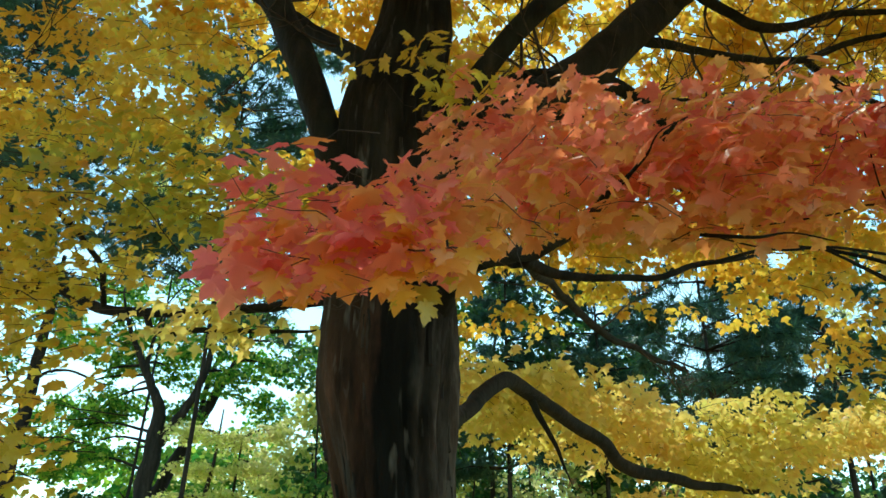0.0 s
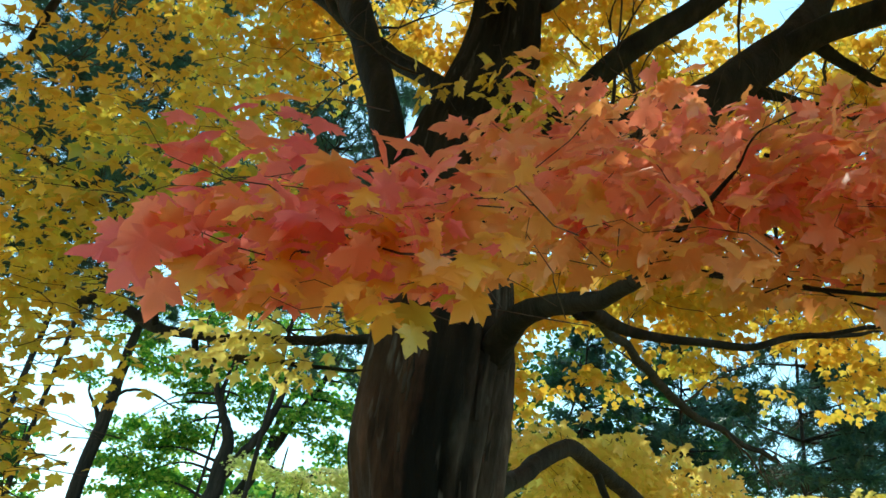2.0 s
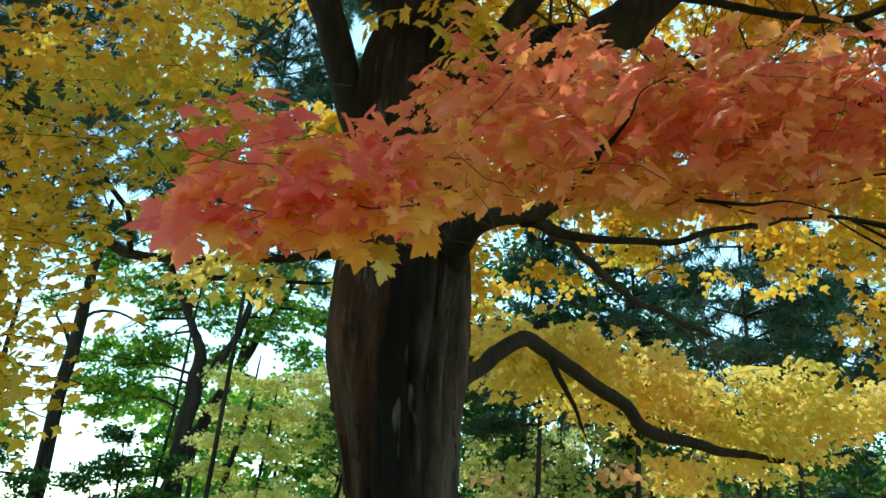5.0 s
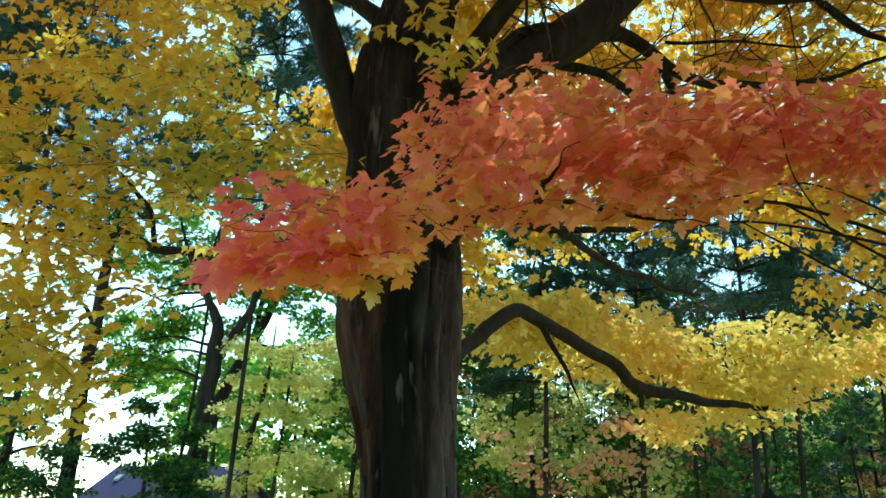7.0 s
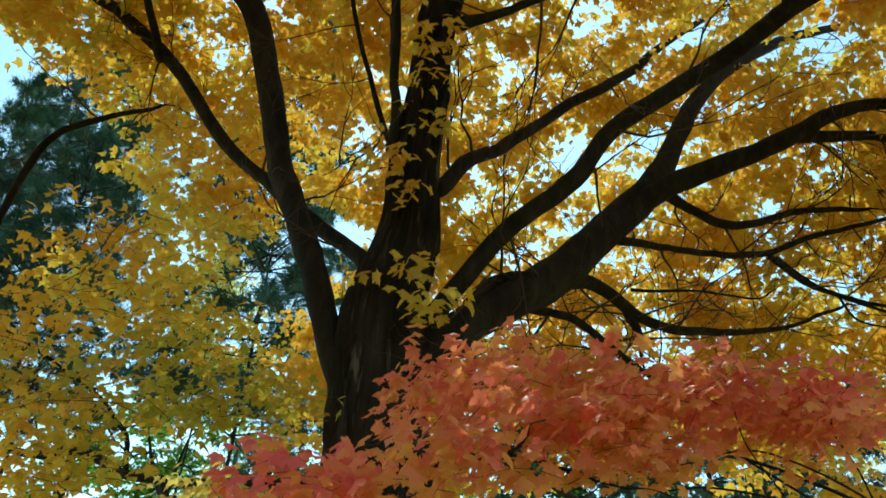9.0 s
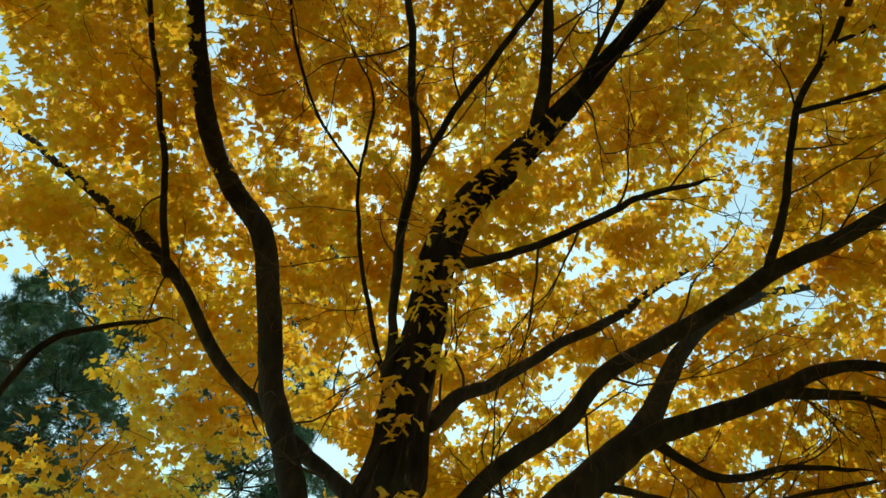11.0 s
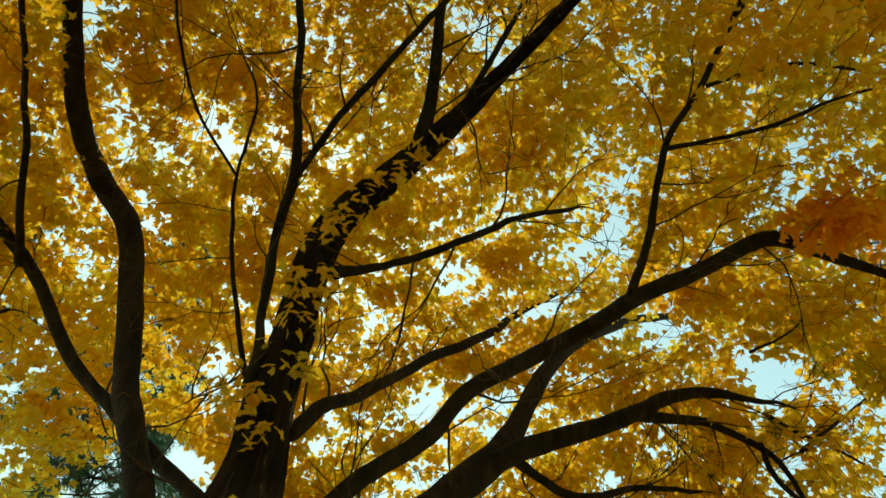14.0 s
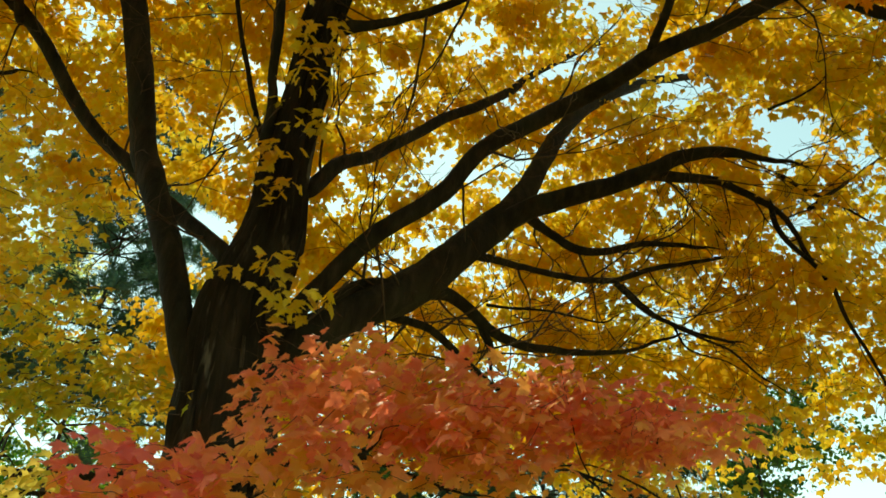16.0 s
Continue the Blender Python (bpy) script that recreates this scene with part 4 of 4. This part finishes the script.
def clump_tree(name, label, mat, stems, clumps, each=18, size=0.12, seed=0, droop=(0, 60)):
    """A tree of given stems (rows of x, y, z, r; the first one is the trunk) and leafy clumps (x, y, z, half-width, half-height, twigs)."""
    g = np.random.default_rng(seed)
    x, y = stems[0][0][:2]
    base = np.array([x, y, ground_height(x, y) - 0.1])
    ob = thing(name, label, "tree", at=base)
    wood = []
    for k, rows in enumerate(stems):
        rows = [(x, y, base[2], rows[0][3] * 1.25), *rows] if k == 0 else rows
        p = spline(rows, 5)
        p[:, :3] += g.normal(0, 1, (len(p), 3)) * p[:, 3:4] * 0.12
        wood.append(p)
        q = p - [*base, 0]
        v, f, t = tube_arrays(q, 9, 0.14, 0.9, seed + k * 2.3, 0.03)
        kind = "limb" if k else "trunk"
        under(kind, from_arrays(kind, v, f, t, BARK_FAR, True), ob)
    wood = np.vstack(wood)
    centres, boughs = [], []
    for cx, cy, cz, rx, rz, n in clumps:
        c = np.array([cx, cy, cz])
        a = wood[np.argmin(np.linalg.norm((wood[:, :3] - c) * [1, 1, 1.6], axis=1))]
        mid = (a[:3] + c) / 2 + [0, 0, 0.1 * np.linalg.norm(c - a[:3])]
        boughs.append(spline([(*(a[:3] - base), min(a[3], 0.06)), (*(mid - base), 0.035), (*(c - base), 0.012)], 4))
        d = g.normal(0, 1, (n, 3))
        d /= np.linalg.norm(d, axis=1)[:, None]
        centres.append(c - base + d * (g.uniform(0, 1, n) ** 0.45)[:, None] * [rx, rx, rz])
    centres = np.vstack(centres)
    out = (centres - centres.mean(0)) * [1, 1, 0.2] + g.normal(0, 0.3, centres.shape)
    pos, way, twigs = sprays(centres, out, each, 0.6, 0.26)
    me = leaves_mesh("crown", pos, leaf_frames(len(pos), way, droop, 34), size * g.uniform(0.6, 1.25, len(pos)), mat, 0)
    under("crown", me, ob, "", "stuff")
    under("boughwork", tubes_mesh("boughwork", boughs + [q for q in twigs[::4]], 4, BARK_FAR), ob, "", "stuff")
    return ob


def conifer(x, y, height, r, spread, seed, bare=0.1, group=""):
    """A dark pine: tiers of sagging boughs set with needle tufts."""
    g = np.random.default_rng(seed)
    z0 = ground_height(x, y) - 0.1
    ob = thing("pine_tree", "tall dark blue-green pine behind the maple", "tree", group, at=(x, y, z0))
    path = spline([(0, 0, 0, r), (0.1, 0, height * 0.4, r * 0.7), (0, 0.1, height * 0.8, r * 0.3), (0, 0, height, 0.03)], 4)
    v, f, s = tube_arrays(path, 9, 0.12, 0.8, seed)
    under("trunk", from_arrays("trunk", v, f, s, BARK_FAR, True), ob)
    pos, way, paths = [], [], []
    for z in np.arange(bare * height, height * 0.97, 0.6):
        reach = spread * (1 - (z / height) ** 2.2) + 0.3
        for k in range(5):
            a = g.uniform(0, 2 * np.pi)
            L = reach * g.uniform(0.6, 1.1)
            u = np.sqrt(g.uniform(0.05, 1, int(60 * max(L, 1) / 2)))
            d = np.array([math.cos(a), math.sin(a), 0])
            side = np.array([-math.sin(a), math.cos(a), 0])
            w = (g.uniform(-1, 1, len(u)) * 0.35 * L * (1.1 - u))
            q = d * (u * L)[:, None] + side * w[:, None]
            q[:, 2] = z + 0.25 * u * L - 0.35 * (u * L) ** 2 / reach + g.normal(0, 0.1, len(u))
            pos.append(q)
            way.append(np.tile(d, (len(u), 1)) + side * np.sign(w)[:, None])
            paths.append(np.array([(0, 0, z, 0.035), (*(d * L * 0.5), 0.02), (*(d * L), 0.006)]))
            paths[-1][1:, 2] = [z + 0.125 * L - 0.09 * L * L / reach, z + 0.25 * L - 0.35 * L * L / reach]
    pos, way = np.vstack(pos), np.vstack(way)
    n = len(pos)
    v, tri = [], []
    for k, a in enumerate((-75, -45, -20, 5, 28, 52, 80)):
        s, c = math.sin(radians(a)), math.cos(radians(a))
        reach = 1.0 if k % 2 else 0.8
        v += [(-0.05 * c, 0.05 * s, 0), (0.05 * c, -0.05 * s, 0), (s * reach, c * reach, 0.16 * (k % 3) - 0.18)]
        tri.append((3 * k, 3 * k + 1, 3 * k + 2))
    v, tri = np.array(v), np.array(tri)
    fr = leaf_frames(n, way, (-10, 40), 50)
    sz = 0.36 * g.uniform(0.6, 1.3, n)
    V = np.einsum("nij,kj->nki", fr, v) * sz[:, None, None] + pos[:, None, :]
    T = tri[None] + (np.arange(n) * len(v))[:, None, None]
    under("needles", from_arrays("needles", V.reshape(-1, 3), T.ravel(), np.full(n * len(tri), 3), NEEDLE), ob, "", "stuff")
    under("boughwork", tubes_mesh("boughwork", paths, 4, BARK_FAR), ob, "", "stuff")
    return ob


wood_tree("young_maple", "pale lime-yellow young maple", -4.4, 27.0, 9, 0.11, LIME, (2.0, 4.0), (0.0, 0.0), 500, 24, 0.12, 9, 15, low=0.15)
clump_tree("maple_tree", "slender dark-stemmed tree at the edge of the clearing", GREEN,
           [[(-14.6, 28, 3, 0.27), (-14.6, 28, 8, 0.24), (-14.55, 28, 11, 0.19), (-14.5, 28, 14, 0.08)],
            [(-14.6, 28, 7.6, 0.1), (-14.85, 28, 8.5, 0.09), (-15.5, 28, 9.3, 0.05)],
            [(-14.55, 28, 9.2, 0.08), (-14.0, 28, 9.55, 0.06), (-13.2, 28, 9.55, 0.05), (-12.3, 28, 9.2, 0.04), (-11.6, 28, 9.1, 0.02)]],
           [(-14.6, 28, 12.4, 1.2, 0.7, 30), (-15.7, 28, 9.9, 0.7, 0.4, 12), (-13.9, 28, 10.6, 0.7, 0.4, 12), (-12.2, 28, 8.8, 0.9, 0.4, 14), (-15.4, 28, 11.4, 0.8, 0.5, 14)], 18, 0.13, 11)
clump_tree("maple_tree", "green maple with a stout dark forked trunk", GREEN,
           [[(-10.00, 28.08, 2.19, 0.351), (-10.06, 28.08, 5.34, 0.316), (-10.00, 28.08, 7.22, 0.292), (-10.06, 28.08, 8.50, 0.199), (-10.65, 28.08, 9.56, 0.152), (-11.58, 28.08, 11.31, 0.082), (-12.05, 28.08, 12.60, 0.035)],
            [(-9.95, 28.08, 6.75, 0.211), (-9.59, 28.08, 7.57, 0.175), (-8.89, 28.08, 8.74, 0.152), (-8.54, 28.08, 10.02, 0.129), (-8.48, 28.08, 11.90, 0.058)],
            [(-10.65, 28.08, 9.56, 0.105), (-10.65, 28.08, 10.61, 0.070), (-10.41, 28.08, 12.13, 0.035)]],
           [(-13.10, 29.83, 8.27, 1.29, 0.88, 60), (-13.45, 29.83, 7.10, 1.40, 0.47, 40), (-12.05, 29.83, 8.97, 1.05, 0.58, 34), (-13.57, 29.83, 11.31, 1.52, 0.94, 56), (-11.93, 29.25, 10.26, 1.05, 0.58, 30),
            (-10.88, 29.25, 11.90, 1.40, 0.70, 40), (-8.66, 29.25, 11.19, 1.29, 0.70, 36), (-9.48, 29.25, 8.50, 0.82, 0.58, 24), (-10.18, 29.25, 10.02, 0.70, 0.47, 16), (-7.72, 29.25, 9.79, 1.05, 0.70, 30), (-14.74, 30.42, 9.09, 0.82, 0.35, 16), (-11.23, 29.25, 6.98, 0.82, 0.58, 20), (-14.86, 30.42, 7.57, 1.17, 0.41, 32), (-14.27, 30.42, 6.51, 1.17, 0.35, 28), (-15.68, 31.00, 8.62, 0.94, 0.41, 22), (-12.75, 29.83, 13.30, 1.52, 0.82, 44), (-10.06, 29.83, 13.77, 1.52, 0.82, 40), (-15.09, 30.42, 12.36, 1.17, 0.70, 26),
            (-10.41, 30.42, 11.19, 1.05, 0.70, 32), (-9.36, 30.42, 10.14, 0.94, 0.58, 24), (-12.17, 30.42, 11.66, 1.05, 0.70, 30)], 22, 0.15, 12)
clump_tree("maple_tree", "leaning dark-stemmed green maple", GREEN,
           [[(-11.52, 31.20, 3.28, 0.288), (-10.80, 31.20, 5.56, 0.264), (-10.14, 31.20, 7.24, 0.240), (-9.00, 31.20, 9.76, 0.192), (-7.98, 31.20, 11.92, 0.120), (-7.44, 31.20, 14.08, 0.048)],
            [(-9.48, 31.20, 8.68, 0.144), (-9.36, 31.20, 10.24, 0.108), (-8.76, 31.20, 12.16, 0.048)]],
           [(-7.44, 31.20, 12.40, 1.32, 0.72, 36), (-8.64, 31.20, 12.88, 1.08, 0.60, 24), (-6.72, 31.20, 10.72, 1.08, 0.60, 28), (-7.08, 31.80, 9.28, 1.32, 0.72, 40), (-5.88, 31.80, 11.56, 1.08, 0.72, 26), (-7.92, 31.80, 11.44, 1.08, 0.60, 26)], 20, 0.155, 13)
clump_tree("young_maple", "pale yellow young maple with leaves in flat layers", LIME,
           [[(-6.59, 22.50, 2.14, 0.101), (-6.63, 22.50, 3.62, 0.093), (-6.32, 22.50, 5.32, 0.062), (-6.21, 22.50, 7.03, 0.023)],
            [(-5.90, 22.50, 0.75, 0.070), (-5.74, 22.50, 3.46, 0.054), (-5.59, 22.50, 6.26, 0.023)]],
           [(-6.98, 22.50, 6.41, 0.70, 0.17, 34), (-5.90, 22.50, 6.18, 0.78, 0.19, 40), (-6.52, 22.50, 5.40, 0.93, 0.19, 46), (-5.20, 22.50, 5.48, 0.78, 0.23, 40), (-7.14, 22.50, 4.63, 0.70, 0.17, 32), (-5.97, 22.50, 4.70, 0.78, 0.19, 40), (-6.98, 22.50, 3.85, 0.85, 0.19, 40),
            (-6.36, 22.50, 3.15, 0.85, 0.19, 40), (-5.20, 22.50, 4.39, 0.70, 0.23, 34), (-5.12, 22.50, 3.31, 0.78, 0.23, 34), (-6.98, 22.50, 2.61, 0.70, 0.17, 26), (-4.81, 22.50, 6.49, 0.62, 0.23, 26)], 20, 0.095, 14, (0, 35))
clump_tree("young_maple", "dense dark green young maple by the house", WOOD,
           [[(-10.9, 26, 1.0, 0.09), (-11.0, 26, 3.0, 0.06), (-11.1, 26, 4.6, 0.03)]],
           [(-11.1, 26, 4.0, 1.1, 0.5, 60), (-10.2, 26, 3.1, 1.2, 0.6, 70), (-9.0, 25.5, 2.3, 0.9, 0.7, 60), (-9.8, 25.5, 2.7, 0.8, 0.6, 44), (-10.4, 26, 1.8, 1.3, 0.6, 60), (-9.6, 26, 4.2, 0.8, 0.4, 34), (-12.3, 26, 3.6, 0.7, 0.4, 30), (-11.2, 26, 5.1, 0.8, 0.3, 26)], 20, 0.12, 17)
clump_tree("young_maple", "dark green young tree beside the clearing", WOOD,
           [[(-15.8, 26, 1.5, 0.11), (-15.7, 26, 4.5, 0.08), (-16.0, 26, 7.4, 0.03)]],
           [(-15.4, 26, 4.5, 1.0, 0.7, 56), (-14.9, 26, 2.7, 1.1, 0.8, 66), (-16.3, 26, 6.2, 0.8, 0.7, 36), (-16.6, 26, 3.2, 1.1, 0.9, 56), (-13.9, 26, 3.5, 0.7, 0.4, 30), (-13.9, 26, 2.3, 1.1, 0.6, 50), (-16.9, 26.5, 7.2, 0.9, 0.6, 30), (-17.5, 26.5, 5.6, 0.9, 0.8, 36), (-16.8, 26, 4.9, 0.8, 0.6, 30)], 20, 0.12, 16)
wood_tree("maple_tree", "dull green maple in the shade of the wood", 1.5, 26.0, 15, 0.14, WOOD, (2.6, 3.4), (0.0, 0.0), 430, 17, 0.15, 10, 43, low=0.42)
wood_tree("maple_tree", "dull green maple in the shade of the wood", 5.0, 27.5, 14.5, 0.14, WOOD, (2.6, 3.4), (0.0, 0.0), 400, 17, 0.15, 10, 44, low=0.42)
conifer(6.2, 19.0, 13.0, 0.10, 3.4, 21, 0.56)
conifer(1.6, 22.5, 13.0, 0.10, 2.6, 33, 0.5)
conifer(4.4, 23.5, 15.0, 0.10, 3.4, 34, 0.52)
conifer(8.6, 23.0, 14.5, 0.10, 3.4, 35, 0.52)
conifer(10.8, 22.5, 15.0, 0.12, 3.6, 22, 0.5)
# low conifers added to stand in for the dark shade inside the wood
conifer(13.6, 30.0, 8.5, 0.12, 2.6, 27, 0.03)
conifer(17.5, 33.0, 9.0, 0.12, 2.8, 28, 0.03)
conifer(21.5, 35.0, 9.5, 0.12, 2.8, 29, 0.03)
conifer(10.6, 35.0, 7.5, 0.12, 2.4, 30, 0.03)
conifer(-6.45, 20.5, 29.0, 0.07, 4.1, 23, 0.36)
conifer(-14.2, 22.0, 33.0, 0.11, 5.2, 24, 0.42)
conifer(-16.2, 26.5, 29.0, 0.11, 4.2, 37, 0.46)
conifer(-18.0, 22.5, 27.0, 0.11, 4.2, 25, 0.44)
wood_tree("maple_tree", "tall lime-yellow sunlit maple before the pines", -9.9, 26.1, 20.5, 0.08, LIME, (2.6, 3.0), (0.0, 0.0), 300, 14, 0.17, 7, 26, low=0.75)

wood_tree("maple_tree", "tall sparse green tree against the open sky", 14.6, 23.5, 15.8, 0.16, WOOD, (2.9, 3.2), (0.02, 0.0), 560, 15, 0.15, 9, 31, low=0.6)
wood_tree("young_maple", "low young maple with dull orange leaves", 2.5, 19.0, 3.8, 0.05, TAN, (1.9, 0.35), (0.0, 0.0), 28, 14, 0.14, 7, 32, low=0.7)
wood_tree("young_maple", "yellow-green young maple at the edge of the wood", 0.9, 25.5, 9.5, 0.09, LIME, (2.0, 3.4), (0.0, 0.0), 210, 14, 0.14, 8, 41, low=0.25)
wood_tree("young_maple", "green young maple at the edge of the wood", 2.9, 27.5, 10.5, 0.10, WOOD, (2.2, 3.6), (0.0, 0.0), 300, 14, 0.15, 8, 42, low=0.25)

# the wood beyond: thin straight stems with sparse leaves
STEMS = np.random.default_rng(5)
for k in range(110):
    x, y = STEMS.uniform(-4, 30), STEMS.uniform(24, 50)
    mat = (WOOD, WOOD, LIME, WOOD, RUST, WOOD, WOOD)[k % 7]
    wood_tree("young_tree", {WOOD: "slender green-leaved wood tree", LIME: "slender lime-leaved wood tree", RUST: "slender rust-leaved wood tree"}[mat],
              x, y, STEMS.uniform(8, 15), STEMS.uniform(0.06, 0.14), mat, (1.9, 3.8), (STEMS.normal(0, 0.02), 0), 90, 15, 0.15, 5, 100 + k, "trees of the wood", 0.3)
for k in range(26):
    x = -46 + k * 4 + STEMS.uniform(-2, 2)
    if -35 < x < -23:
        continue
    wood_tree("wood_tree", "broad green tree at the far edge of the wood", x, STEMS.uniform(52, 66), STEMS.uniform(10, 14), 0.3, GREEN if x < 2 else WOOD, (5, 5.5), (0, 0), 300, 13, 0.4, 6, 300 + k, "far wood edge", 0.15)


# ---- the house ----
def house():
    ox, oy = -11.4, 30.0
    z0 = ground_height(ox, oy) - 0.1
    ob = thing("house", "small house with a slate-blue shingled roof and a skylight", "house", at=(ox, oy, z0))
    ob.rotation_euler[2] = radians(-25)
    ridge, eave, w, d = 4.9, 2.4, 3.2, 3.0
    wall_m = plain_material("clapboard_wall", (0.34, 0.33, 0.31), (0.45, 0.44, 0.42), 4.0, 0.7, 0.1)
    roof_m = plain_material("slate_blue_shingle", (0.016, 0.018, 0.095), (0.028, 0.032, 0.15), 9.0, 0.85, 0.4, (1, 6, 6))
    trim_m = plain_material("pale_frame", (0.5, 0.55, 0.6), (0.62, 0.66, 0.7), 8.0, 0.4, 0.05)
    bm = bmesh.new()
    prof = [(-w, 0), (w, 0), (w, eave), (0, ridge - 0.16), (-w, eave)]
    a = [bm.verts.new((-d, px, pz)) for px, pz in prof]
    b = [bm.verts.new((d, px, pz)) for px, pz in prof]
    bm.faces.new(a)
    bm.faces.new(b[::-1])
    for i in range(5):
        bm.faces.new((a[i], a[(i + 1) % 5], b[(i + 1) % 5], b[i]))
    bmesh.ops.recalc_face_normals(bm, faces=bm.faces)
    part("wall", bm, wall_m, ob)
    slope = math.degrees(math.atan2(ridge - eave + 0.2, w + 0.35))
    run = math.hypot(ridge - eave + 0.2, w + 0.35)
    for sgn in (-1, 1):
        tilt = pose(0, 0, ridge, -sgn * slope, 0, 0)
        bm = bmesh.new()
        bmesh.ops.create_cube(bm, size=1.0, matrix=tilt @ Matrix.Translation((0, sgn * run / 2, -0.07)) @ Matrix.Diagonal((2 * d + 0.6, run, 0.12, 1)))
        bmesh.ops.bevel(bm, geom=bm.edges[:], offset=0.02, segments=1, affect="EDGES")
        roof = part("roof", bm, roof_m, ob)
        if sgn == -1:
            bm = bmesh.new()
            bmesh.ops.create_cube(bm, size=1.0, matrix=tilt @ Matrix.Translation((-2.3, sgn * 0.9, 0.04)) @ Matrix.Diagonal((0.3, 0.34, 0.1, 1)))
            bmesh.ops.bevel(bm, geom=bm.edges[:], offset=0.03, segments=2, affect="EDGES")
            part("skylight", bm, trim_m, roof, "pale roof window")


house()


# ---- loose bark plates on the trunk ----
def bark_plate_mesh(seed):
    """A long lifted flake of bark, thick in the middle, ragged at its ends."""
    g = random.Random(seed)
    bm = bmesh.new()
    rows = []
    for k in range(6):
        u = k / 5
        w = (0.022 + 0.012 * g.random()) * (0.45 + 0.55 * math.sin(math.pi * (0.12 + 0.76 * u)))
        z = (u - 0.5) * 0.42
        lift = 0.010 + 0.016 * abs(u - 0.5) ** 1.5 * g.uniform(0.4, 2.2)
        dx = g.uniform(-0.008, 0.008)
        rows.append([bm.verts.new((dx - w, 0.012, z)), bm.verts.new((dx - w * 0.5, -lift, z + g.uniform(-0.01, 0.01))), bm.verts.new((dx + w * 0.5, -lift * 0.9, z + g.uniform(-0.01, 0.01))), bm.verts.new((dx + w, 0.012, z))])
    for a, b in zip(rows, rows[1:]):
        for i in range(3):
            bm.faces.new((a[i], a[i + 1], b[i + 1], b[i]))
    bm.faces.new(rows[0][::-1])
    bm.faces.new(rows[-1])
    bmesh.ops.recalc_face_normals(bm, faces=bm.faces)
    me = bpy.data.meshes.new("bark_plate")
    bm.to_mesh(me)
    bm.free()
    return finish(me, PLATE, False)


plates = [bark_plate_mesh(k) for k in range(6)]
rings, axis = trunk_rings[0]
pick = np.random.default_rng(3)
for k in range(190):
    i = int(pick.integers(12, len(rings) - 1))
    while not 0.6 < axis[i, 2] < 6.2:
        i = int(pick.integers(12, len(rings) - 1))
    a = int(pick.integers(0, 112))
    while rings[i, a, 1] < 0 and -0.24 < rings[i, a, 0] < 0.16 and pick.uniform() < 0.95:
        a = int(pick.integers(0, 112))
    p, c = Vector(rings[i, a]), Vector(axis[i, :3])
    out_way = (p - c).normalized()
    up = (Vector(rings[min(i + 3, len(rings) - 1), a]) - Vector(rings[max(i - 3, 0), a])).normalized()
    side = up.cross(out_way).normalized()
    m = Matrix((side, -out_way, up)).transposed().to_4x4()
    ob = under("bark_plate", plates[k % 6], the_trunk)
    s = float(pick.uniform(0.5, 1.0))
    ob.matrix_basis = Matrix.Translation(p - out_way * 0.006) @ m @ Matrix.Diagonal((s, s, s * float(pick.uniform(0.7, 1.5)), 1))
